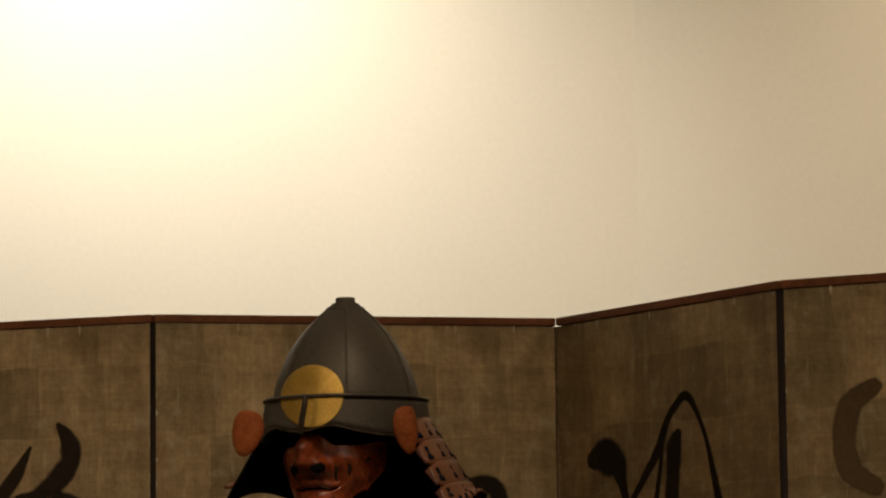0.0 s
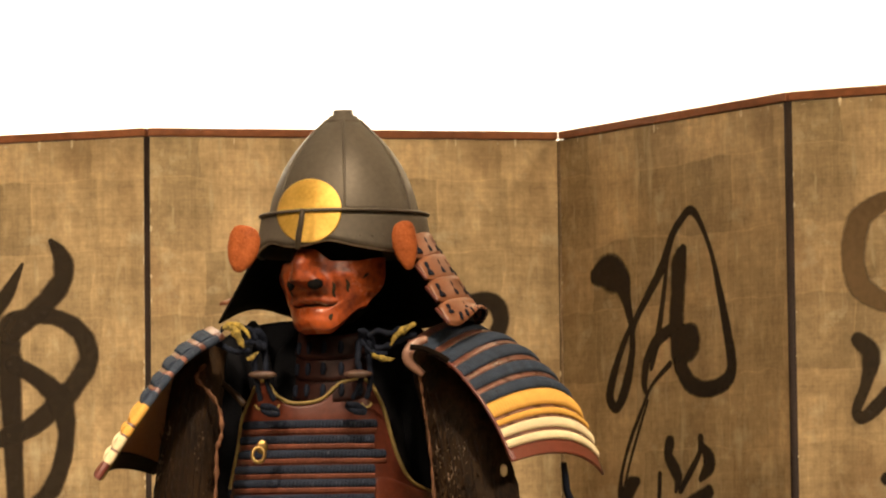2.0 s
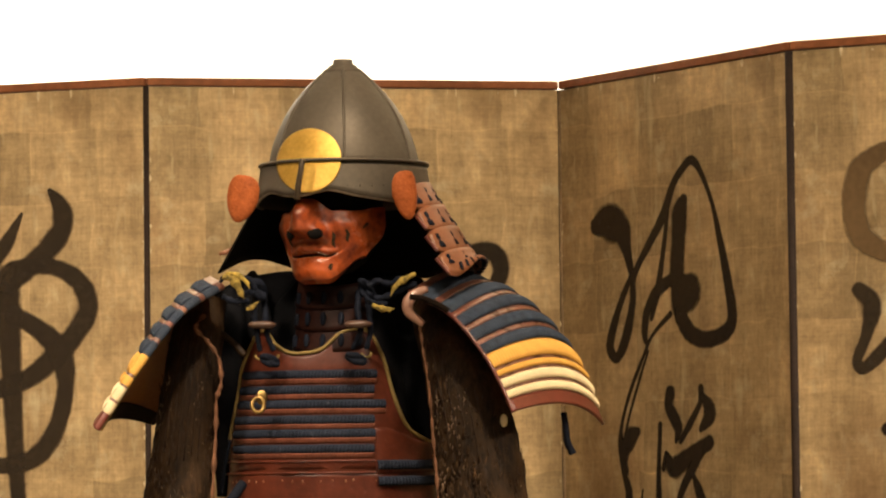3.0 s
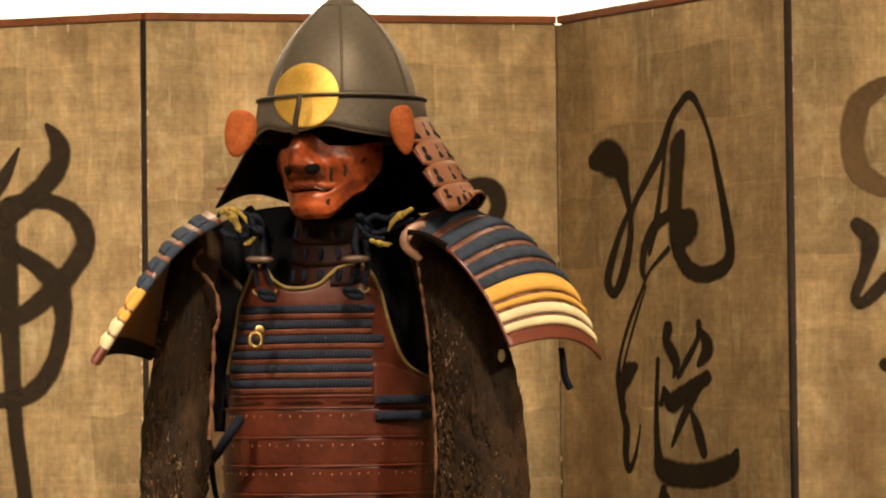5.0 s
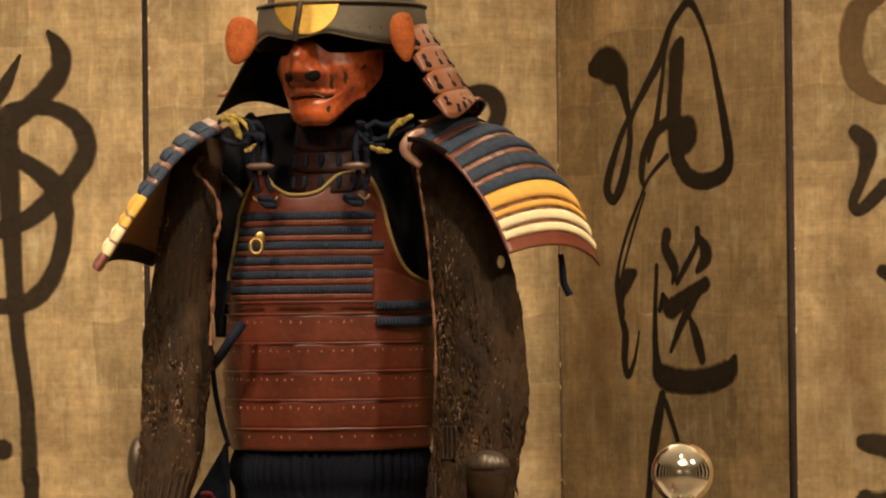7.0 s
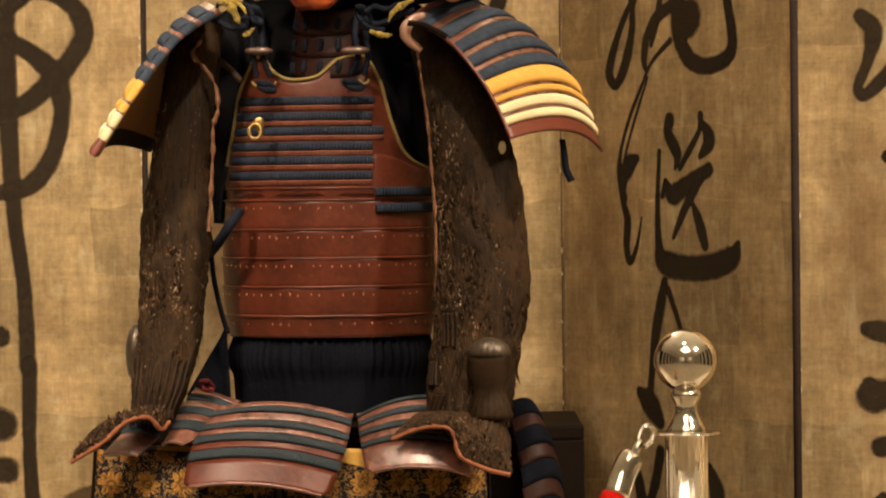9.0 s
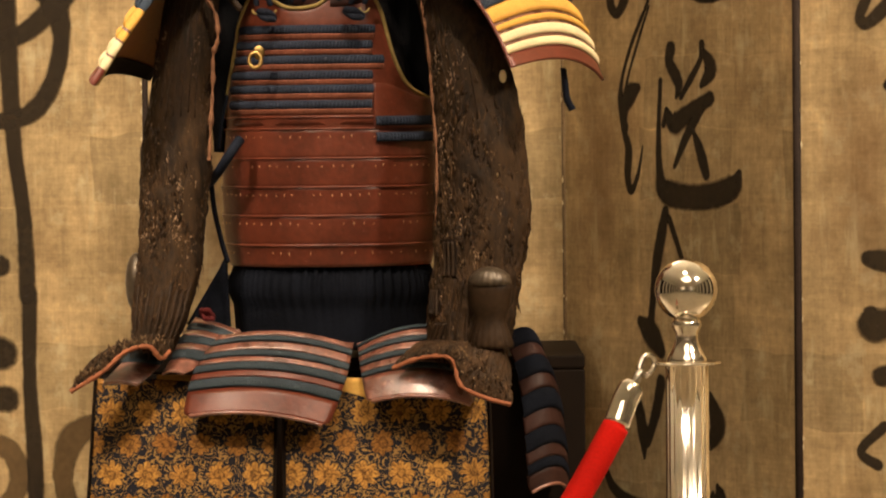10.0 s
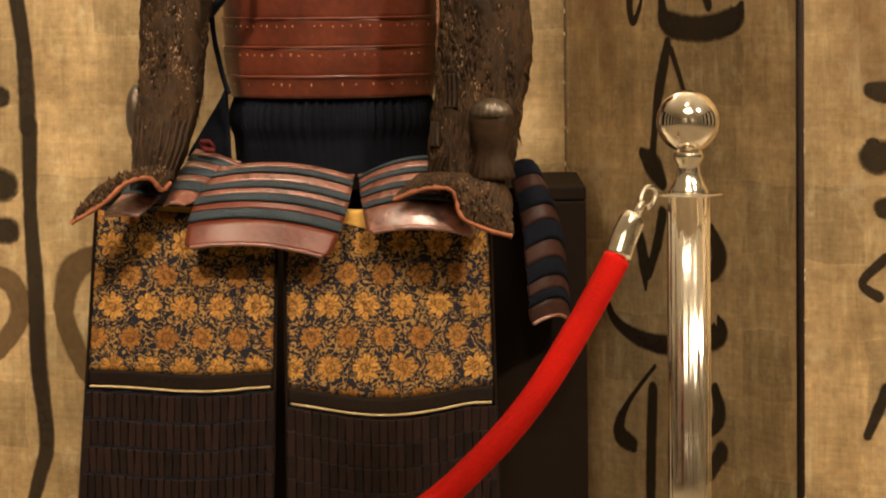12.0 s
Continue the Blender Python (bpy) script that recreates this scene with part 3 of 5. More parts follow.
screen_panel(hinges[2], hinges[3], [
    [(0.098, 1.502, 0.0275), (0.136, 1.506, 0.0569), (0.170, 1.490, 0.0459), (0.183, 1.463, 0.0257), (0.196, 1.425, 0.0147)],
    [(0.199, 1.421, 0.0110), (0.170, 1.384, 0.0138), (0.145, 1.340, 0.0184), (0.135, 1.307, 0.0202), (0.154, 1.292, 0.0165), (0.178, 1.321, 0.0220), (0.198, 1.374, 0.0165), (0.203, 1.417, 0.0129), (0.240, 1.460, 0.0147), (0.283, 1.505, 0.0184), (0.310, 1.551, 0.0147), (0.336, 1.575, 0.0129), (0.360, 1.587, 0.0147), (0.384, 1.567, 0.0110), (0.412, 1.518, 0.0092), (0.432, 1.457, 0.0156), (0.449, 1.397, 0.0202), (0.459, 1.344, 0.0239), (0.440, 1.321, 0.0239), (0.392, 1.312, 0.0239), (0.350, 1.324, 0.0275), (0.324, 1.354, 0.0294)],
    [(0.339, 1.528, 0.0184), (0.328, 1.507, 0.0386), (0.323, 1.464, 0.0330), (0.318, 1.420, 0.0349), (0.322, 1.368, 0.0349), (0.321, 1.346, 0.0165)],
    [(0.331, 1.402, 0.0239), (0.352, 1.389, 0.0496), (0.333, 1.368, 0.0367)],
    [(0.308, 1.409, 0.0184), (0.268, 1.393, 0.0202), (0.239, 1.363, 0.0184), (0.230, 1.328, 0.0156), (0.236, 1.311, 0.0083)],
    [(0.297, 1.516, 0.0073), (0.282, 1.448, 0.0119), (0.265, 1.388, 0.0138), (0.249, 1.349, 0.0083)],
    [(0.300, 1.355, 0.0101), (0.251, 1.324, 0.0064), (0.226, 1.292, 0.0073), (0.191, 1.242, 0.0083), (0.165, 1.189, 0.0083), (0.161, 1.152, 0.0147), (0.172, 1.113, 0.0184)],
    [(0.239, 1.300, 0.0046), (0.206, 1.241, 0.0064), (0.184, 1.198, 0.0055), (0.174, 1.172, 0.0073)],
    [(0.209, 1.176, 0.0129), (0.188, 1.166, 0.0312), (0.171, 1.143, 0.0239), (0.169, 1.111, 0.0119), (0.181, 1.081, 0.0184), (0.178, 1.041, 0.0174), (0.187, 1.016, 0.0129), (0.206, 1.041, 0.0092), (0.219, 1.085, 0.0037)],
    [(0.296, 1.234, 0.0239), (0.292, 1.212, 0.0220), (0.315, 1.182, 0.0220), (0.309, 1.159, 0.0073)],
    [(0.376, 1.239, 0.0147), (0.372, 1.215, 0.0110), (0.348, 1.188, 0.0129), (0.321, 1.159, 0.0092)],
    [(0.381, 1.227, 0.0110), (0.398, 1.201, 0.0294), (0.374, 1.177, 0.0110)],
    [(0.397, 1.157, 0.0220), (0.350, 1.140, 0.0239), (0.302, 1.120, 0.0312), (0.284, 1.142, 0.0073)],
    [(0.373, 1.141, 0.0165), (0.334, 1.099, 0.0165), (0.303, 1.054, 0.0083)],
    [(0.352, 1.109, 0.0073), (0.371, 1.075, 0.0220), (0.385, 1.042, 0.0184)],
    [(0.281, 1.142, 0.0055), (0.275, 1.118, 0.0110)],
    [(0.268, 1.186, 0.0101), (0.262, 1.108, 0.0119), (0.264, 1.047, 0.0184), (0.278, 1.017, 0.0367), (0.340, 1.008, 0.0349), (0.406, 1.012, 0.0367), (0.454, 1.026, 0.0349), (0.468, 1.045, 0.0129)],
    [(0.279, 0.986, 0.0184), (0.266, 0.946, 0.0239), (0.253, 0.903, 0.0220), (0.242, 0.843, 0.0165), (0.235, 0.799, 0.0202)],
    [(0.288, 0.974, 0.0129), (0.316, 0.922, 0.0110), (0.343, 0.863, 0.0110)],
    [(0.209, 0.815, 0.0184), (0.238, 0.796, 0.0404), (0.264, 0.770, 0.0239)],
    [(0.199, 0.694, 0.0184), (0.213, 0.644, 0.0275), (0.217, 0.603, 0.0055)],
    [(0.263, 0.724, 0.0239), (0.250, 0.680, 0.0220), (0.225, 0.627, 0.0165)],
    [(0.388, 0.709, 0.0165), (0.409, 0.667, 0.0367), (0.389, 0.637, 0.0202)],
    [(0.108, 0.582, 0.0129), (0.131, 0.551, 0.0184), (0.183, 0.530, 0.0239), (0.258, 0.522, 0.0294), (0.346, 0.530, 0.0294), (0.409, 0.552, 0.0367), (0.407, 0.575, 0.0092)],
    [(0.241, 0.487, 0.0073), (0.168, 0.423, 0.0110), (0.142, 0.375, 0.0312), (0.181, 0.358, 0.0257)],
    [(0.235, 0.451, 0.0239), (0.230, 0.374, 0.0257), (0.227, 0.280, 0.0239)],
    [(0.397, 0.467, 0.0202), (0.408, 0.426, 0.0294), (0.370, 0.386, 0.0055)],
    [(0.415, 0.374, 0.0294), (0.383, 0.336, 0.0239), (0.362, 0.297, 0.0110)],
], (), (0.45, 1.0))
screen_panel(hinges[3], hinges[4], [
    [(0.103, 1.374, 0.0209), (0.123, 1.352, 0.0286), (0.115, 1.311, 0.0171), (0.099, 1.271, 0.0152), (0.111, 1.261, 0.0171), (0.150, 1.294, 0.0228)],
    [(0.109, 0.924, 0.0228), (0.147, 0.918, 0.0324)],
    [(0.112, 0.845, 0.0228), (0.114, 0.827, 0.0419), (0.154, 0.835, 0.0381)],
    [(0.128, 0.754, 0.0286), (0.169, 0.763, 0.0286)],
    [(0.133, 0.683, 0.0152), (0.096, 0.646, 0.0133), (0.123, 0.626, 0.0152)],
    [(0.135, 0.494, 0.0190), (0.104, 0.424, 0.0133)],
    [(0.143, 1.172, 0.0190), (0.199, 1.139, 0.0190)],
], [
    [(0.149, 1.575, 0.0248), (0.111, 1.549, 0.0343), (0.098, 1.500, 0.0343), (0.109, 1.451, 0.0324), (0.148, 1.425, 0.0267)],
])


for k, r, back in ((1, 0.0048, 0.001), (2, 0.004, 0.006), (3, 0.0068, 0.002)):
    part("hinge", lathe([(r, 0.01), (r, TOP - 0.014)], 16, (hinges[k][0], hinges[k][1] + back, 0)), M_hinge if k != 2 else M_paperhinge, screen, "dark cloth hinge" if k != 2 else "brown paper hinge")


# ---- stanchion and rope ----
stanchion = thing("stanchion", "polished steel queue post with a ball finial", "stanchion")
SX, SY, SZ = (0.308, 4.620, 0.950)
R0 = 0.0272
part("base", lathe([(0.15, 0), (0.16, 0.004), (0.16, 0.014), (0.14, 0.024), (0.06, 0.04), (R0 + 0.006, 0.05)], 64, (SX, SY, 0)), M_chrome, stanchion)
# Flutes are added to break the tube's reflections into upright streaks.
flutes = lathe([(R0, 0.05), (R0, SZ - 0.1345)], 288, (0, 0, 0))
for v in flutes.verts:
    a = math.atan2(v.co.y, v.co.x)
    v.co = Vector((v.co.x * (1 + 0.016 * math.cos(20 * a)) + SX, v.co.y * (1 + 0.016 * math.cos(20 * a)) + SY, v.co.z))
part("tube", flutes, M_chrome, stanchion, "polished steel tube, fluted to streak its reflections")
part("collar", lathe([(0.040, 0), (0.0435, 0.001), (0.0435, 0.003), (0.040, 0.0042)], 64, (SX, SY, SZ - 0.1345)), M_chrome, stanchion, "thin flat rope collar")
part("neck", lathe([(0.0260, 0), (0.0255, 0.003), (0.0215, 0.010), (0.0160, 0.021), (0.0138, 0.030), (0.0142, 0.036), (0.0185, 0.043), (0.0195, 0.048), (0.016, 0.054)], 64, (SX, SY, SZ - 0.1303)), M_chrome, stanchion, "flared turned neck")
RB = 0.0400
part("ball", lathe([(max(0.0005, RB * math.cos(a)), RB * math.sin(a)) for a in (radians(-90 + 180 * k / 28) for k in range(29))], 64, (SX, SY, SZ - RB)), M_chrome, stanchion, "mirror-polished ball")

rope = thing("barrier_rope", "red velvet barrier rope with a chrome end hook", "rope")
part("velvet", tube([(0.213, 4.540, 0.744), (0.166, 4.510, 0.665), (0.107, 4.460, 0.580), (0.040, 4.400, 0.512), (-0.034, 4.320, 0.461), (-0.155, 4.150, 0.422), (-0.283, 4.050, 0.410)], 0.0174, 48, 18), M_velvet, rope, "soft red velvet")
part("ferrule", tube([(0.214, 4.540, 0.745), (0.223, 4.550, 0.769), (0.232, 4.555, 0.787), (0.238, 4.560, 0.795)], lambda u: 0.0168 - 0.0075 * max(0, (u - 0.75) / 0.25) ** 1.5, 16, 20), M_chrome, rope, "chrome end cap")
part("swivel", tube([(0.238, 4.560, 0.794), (0.243, 4.560, 0.806), (0.247, 4.565, 0.812)], lambda u: 0.0066 - 0.002 * u, 6, 12), M_chrome, rope)
part("hook", tube([(0.244, 4.565, 0.805), (0.246, 4.570, 0.819), (0.252, 4.575, 0.829), (0.260, 4.580, 0.830), (0.265, 4.585, 0.822), (0.261, 4.580, 0.810), (0.253, 4.570, 0.805)], 0.0036, 24, 10), M_chrome, rope, "small chrome snap hook")

# ---- the suit of armour ----
SUIT = "suit of armour"
AX, AY = (-0.163, 5.300, 1.092)[:2]


def smooth(t):
    t = max(0.0, min(1.0, t))
    return t * t * (3 - 2 * t)


def steps(points, x):
    """A height that runs smoothly through (x, height) points."""
    if x <= points[0][0]:
        return points[0][1]
    for (x0, y0), (x1, y1) in zip(points, points[1:]):
        if x <= x1:
            return y0 + (y1 - y0) * smooth((x - x0) / (x1 - x0))
    return points[-1][1]


def flowing(points, x):
    """A height that flows through (x, height) points with no flat steps."""
    n = len(points)
    if x <= points[0][0] or x >= points[-1][0]:
        return points[0][1] if x <= points[0][0] else points[-1][1]
    k = next(i for i in range(n - 1) if x <= points[i + 1][0])
    (x0, y0), (x1, y1) = points[k], points[k + 1]
    m = [(points[min(i + 1, n - 1)][1] - points[max(i - 1, 0)][1]) / (points[min(i + 1, n - 1)][0] - points[max(i - 1, 0)][0]) for i in (k, k + 1)]
    h, t = x1 - x0, (x - x0) / (x1 - x0)
    return (2 * t ** 3 - 3 * t * t + 1) * y0 + (t ** 3 - 2 * t * t + t) * h * m[0] + (3 * t * t - 2 * t ** 3) * y1 + (t ** 3 - t * t) * h * m[1]


def round_at(phi, rx, ry, z, c=(AX, AY)):
    a = radians(phi)
    return (c[0] + rx * math.sin(a), c[1] - ry * math.cos(a), z)


def surface(front, back, bulge, out, corner=0.0):
    """A curved plate between two edges, arched by bulge towards out."""
    out = Vector(out).normalized()

    def at(u, v, off=0.0):
        if corner and v > 0.86:
            u = 0.5 + (u - 0.5) * (1 - corner * ((v - 0.86) / 0.14) ** 3)
        p = V(curve(front, v)).lerp(V(curve(back, v)), u)
        return p + out * (bulge * (1 - (2 * u - 1) ** 2) + off)
    return at


def laced_plate(parent, at, rows, thick=0.0035, ripples=36, name="lame", rise=0.0025, relief=0.0017):
    """Rows of lames and lacing laid like tiles down a curved plate: (top, bottom, material, kind)."""
    for v0, v1, mat, kind in rows:
        lace = kind == "lacing"
        nu = ripples * 6 if lace else 26

        def fn(u, v, v0=v0, v1=v1, lace=lace):
            off = rise * v
            if lace:
                off += 0.0016 * math.sin(math.pi * v) + relief * abs(math.sin(math.pi * ripples * (u + 0.012 * v))) ** 0.6 * math.sin(math.pi * v) ** 0.7
            else:
                off += 0.0005 * math.sin(2 * math.pi * 26 * u) * v
            return at(u, v0 + (v1 - v0) * v, off)
        part(kind if lace else name, sheet(fn, nu, 5, thick), mat, parent)


# display box that the suit sits on
box = tagged(new("display_box"), "black painted wooden box under the suit of armour", "box")
BX0, BX1, BZ = -0.506, 0.205, 0.783
part("carcass", block((BX1 - BX0, 0.36, BZ - 0.02), ((BX0 + BX1) / 2, 5.48, (BZ - 0.02) / 2), 0.003), M_black, box, "", False)
part("lid", block((BX1 - BX0, 0.36, 0.019), ((BX0 + BX1) / 2, 5.48, BZ - 0.009), 0.003), M_black, box, "", False)

# ---- cuirass ----
cuirass = thing("cuirass", "rust-brown lacquered cuirass with navy laced bands and brass ring", "cuirass", group=SUIT)
RX, RY_ = 0.154, 0.128
form = part("padded_form", lathe([(0.10, 0.812), (0.126, 0.919), (0.130, 1.092), (0.118, 1.208), (0.105, 1.291), (0.095, 1.341), (0.075, 1.374), (0.05, 1.399), (0.045, 1.490)], 40, (0, 0, 0)), M_darkcloth, cuirass, "black cloth inner form")
for v in form.data.vertices:
    v.co = Vector((AX + v.co.x, AY + v.co.y * 0.72, v.co.z))

part("shoulder_padding", tube([(-0.333, 5.340, 1.311), (-0.297, 5.330, 1.352), (-0.239, 5.340, 1.372), (-0.164, 5.360, 1.377), (-0.088, 5.340, 1.371), (-0.046, 5.330, 1.357), (-0.015, 5.320, 1.306)], lambda u: 0.040 + 0.012 * abs(2 * u - 1), 40, 20), M_darkcloth, cuirass, "black padded yoke")
# Black filler stands for the dark of the gaps between body and sleeves.
part("arm_padding", tube([(-0.325, 5.300, 1.309), (-0.317, 5.300, 1.243), (-0.317, 5.310, 1.160), (-0.321, 5.310, 1.085)], lambda u: 0.028 - 0.016 * smooth(u * 2 - 1), 24, 14), M_darkcloth, cuirass, "black padding that fills the dark gap by the arm")
part("arm_padding", tube([(-0.030, 5.300, 1.323), (-0.033, 5.320, 1.240), (-0.024, 5.340, 1.149)], 0.045, 16, 14), M_darkcloth, cuirass, "black padding that fills the dark gap by the arm")


def girdle(z):
    """Half-width factor of the body at a height."""
    return steps([(0.921, 0.955), (0.980, 1.0), (1.052, 1.01), (1.150, 0.965), (1.255, 0.90), (1.328, 0.82)], z)


def body(phi, z, off=0.0):
    g = girdle(z)
    return round_at(phi, RX * g + off, RY_ * g + off, z)


lame_z = [1.133, 1.116, 1.074, 1.033, 0.992, 0.950, 0.921]
for k in range(6):
    za, zb = lame_z[k], lame_z[k + 1]
    ob = part("lame", sheet(lambda u, v, za=za, zb=zb, k=k: body(-112 + 224 * u, za + 0.004 + (zb - za - 0.004) * v, 0.0022 * (1 - v) + 0.0008 * math.sin(40 * u + k)), 72, 6, 0.004), M_rust, cuirass)
    # raised rope-like lip along the upper edge and a row of small rivets below it
    part("lip", tube([body(-105 + 210 * i / 24, za + 0.002, 0.0028) for i in range(25)], 0.0016, 72, 6), M_rust, ob)
    if k:
        rivets = bmesh.new()
        n = 30 if k != 3 else 34
        for i in range(n):
            if random.random() < 0.78:
                ellipsoid(body(-84 + 172 * i / n + random.uniform(-1, 1), za - 0.008 - 0.002 * random.random(), 0.0032), (0.0010, 0.0012, random.uniform(0.0012, 0.0030)), rivets, seg=6)
        tagged(part("rivets", rivets, M_rivet, ob, "worn pale rivet heads"), kind="stuff")

# breast plate with its scooped neck and arm openings
ztop = [(-108, 1.125), (-84, 1.146), (-74, 1.206), (-66, 1.271), (-56, 1.316), (-46, 1.323), (-36, 1.304), (-26, 1.292), (-16, 1.290), (-4, 1.296), (6, 1.316), (16, 1.324), (27, 1.319), (34, 1.288), (40, 1.231), (48, 1.186), (62, 1.167), (90, 1.156), (112, 1.150)]
ZB = 1.124
breast = part("breast_plate", sheet(lambda u, v: body(-108 + 220 * u, ZB + (flowing(ztop, -108 + 220 * u) - ZB) * (1 - v), 0.0015), 150, 24, 0.004), M_rust, cuirass, "rust-brown lacquered breast plate")
part("edge_trim", tube([body(p, flowing(ztop, p) + 0.0005, 0.0025) for p in range(-100, 104, 3)], 0.0028, 240, 8), M_trim, breast, "olive-gold leather binding")
for k, y in enumerate((1.260, 1.238, 1.217, 1.195, 1.175, 1.153)):
    lo = (-63, -66, -67, -69, -69, -69)[k]
    hi = (29, 27, 34, 26, 26, 25)[k]
    part("lacing", sheet(lambda u, v, y=y, lo=lo, hi=hi: body(lo + (hi - lo) * u, y + 0.0062 - 0.0124 * v, 0.0025 + 0.0026 * math.sin(math.pi * v) ** 0.6 + 0.0006 * math.sin(2 * math.pi * 46 * (u + 0.01 * v))), 230, 6, 0.003), M_navy, breast, "navy silk lacing row")
    part("lame", sheet(lambda u, v, y=y, lo=lo, hi=hi: body(lo + (hi - lo) * u, y - 0.0066 - 0.0075 * v, 0.0022 + 0.0022 * (1 - v)), 60, 3, 0.003), M_breastlame, breast)
# plate under the arm with its two lacing rows
side = part("side_plate", sheet(lambda u, v: body(26 + 70 * u, 1.185 - 0.002 + (1.119 - 1.185) * v - 0.02 * smooth((u - 0.05) * 2.2) * (1 - v), 0.0045), 40, 10, 0.003), M_rust, cuirass, "rust-brown side plate")
for y in (1.129, 1.106):
    part("lacing", sheet(lambda u, v, y=y: body(26 + 66 * u, y + 0.0068 - 0.0136 * v, 0.0062 + 0.0026 * math.sin(math.pi * v) ** 0.6 + 0.0006 * math.sin(2 * math.pi * 30 * u)), 150, 6, 0.003), M_navy, side, "navy silk lacing row")

# brass ring on the breast
plate = part("ring_plate", ellipsoid((-0.258, 5.155, 1.227), (0.0085, 0.003, 0.0105)), M_brass, breast, "small brass rosette")
ring = bmesh.new()
rc = Vector((-0.263, 5.150, 1.216))
tube([tuple(rc + Vector((0.0085 * math.cos(a), 0.002 * math.sin(a), 0.0105 * math.sin(a)))) for a in (2 * math.pi * k / 16 for k in range(17))], 0.0029, 48, 8, ring)
part("ring", ring, M_brass, breast, "hanging brass ring")

def knot(name, centre, size, loops, width, mat, parent, label, seed):
    """A few cord loops drawn tight over one another, as one mesh."""
    rnd = random.Random(seed)
    bm = bmesh.new()
    for _ in range(loops):
        p, f = rnd.uniform(0, 6.28), rnd.uniform(0.6, 1.1)
        pts = []
        for i in range(13):
            a = 2 * math.pi * i / 12
            pts.append(tuple(Vector(centre) + Vector((size[0] * f * math.cos(a + p), -0.002 - size[1] * math.sin(a * 2 + p), size[2] * math.sin(a + p * 0.6)))))
        tube(pts, width * rnd.uniform(0.8, 1.1), 36, 8, bm)
    return part(name, bm, mat, parent, label)


# shoulder straps: padded strap, navy cords, toggles, yellow ties
for s, (cx, cy, inner) in enumerate(((470, 608, 1), (640, 606, -1))):
    strap = part("shoulder_strap", tube((((-0.261, 5.265, 1.307), (-0.267, 5.265, 1.349), (-0.276, 5.280, 1.387), (-0.286, 5.360, 1.403)), ((-0.120, 5.250, 1.305), (-0.116, 5.250, 1.346), (-0.103, 5.270, 1.384), (-0.095, 5.360, 1.401)))[s], 0.019, 20, 12, flat=0.45), M_darkcloth, cuirass, "black padded shoulder strap")
    tog = part("toggle", ellipsoid((((-0.257, 5.165, 1.331)), ((-0.119, 5.155, 1.330)))[s], (0.0205, 0.007, 0.006)), M_toggle, strap, "polished brown toggle")
    for j in (-1, 1):
        base = Vector((((-0.261, 5.190, 1.370)), ((-0.112, 5.180, 1.371)))[s])
        part("cord", tube([tuple(base + Vector((0.005 * j, 0.0, 0.008))), tuple(base + Vector((0.008 * j, -0.012, -0.02))), tuple(base + Vector((0.007 * j + 0.003, -0.014, -0.05))), tuple(base + Vector((0.010 * j + (0.010 if s == 0 else -0.006), -0.008, -0.076)))], lambda u: 0.0050 - 0.0012 * u + 0.0005 * math.sin(50 * u), 30, 8), M_cord, strap, "navy twisted cord")
        e = base + Vector((0.010 * j + (0.010 if s == 0 else -0.006), -0.010, -0.076))
        part("eyelet", tube([tuple(e + Vector((0.0068 * math.cos(w), 0, -0.0055 + 0.0065 * math.sin(w)))) for w in (math.pi * (1 + k / 8) for k in range(9))], 0.0016, 16, 6), M_trim, strap, "small brass eyelet")
    knot("cord_knot", (((-0.247, 5.172, 1.280)), ((-0.123, 5.162, 1.281)))[s], (0.012, 0.003, 0.006), 4, 0.0042, M_cord, strap, "navy cord knot", 11 + s)
    knot("cord_knot", (((-0.261, 5.175, 1.382)), ((-0.107, 5.175, 1.380)))[s], (0.009, 0.006, 0.013), 5, 0.0036, M_cord, strap, "navy cord bundle", 21 + s)
for pts, w in ((((-0.312, 5.140, 1.399), (-0.299, 5.140, 1.397), (-0.291, 5.140, 1.387), (-0.285, 5.140, 1.374), (-0.281, 5.140, 1.368)), 0.0066), (((-0.307, 5.140, 1.404), (-0.291, 5.140, 1.402), (-0.278, 5.140, 1.392), (-0.273, 5.140, 1.382)), 0.0034), (((-0.278, 5.140, 1.352), (-0.269, 5.140, 1.356), (-0.261, 5.140, 1.363)), 0.0034), (((-0.036, 5.140, 1.401), (-0.051, 5.140, 1.393), (-0.065, 5.140, 1.383), (-0.072, 5.140, 1.369)), 0.0050), (((-0.099, 5.140, 1.357), (-0.088, 5.140, 1.352), (-0.075, 5.140, 1.350), (-0.067, 5.140, 1.351)), 0.0042)):
    part("yellow_tie", tube(list(pts), lambda u, w=w: 0.0010 + w * math.sin(math.pi * min(1, u + 0.08)) * (0.8 + 0.2 * math.sin(19 * u)), 24, 10, flat=0.55), M_yellowcord, cuirass, "yellow and black patterned tie")
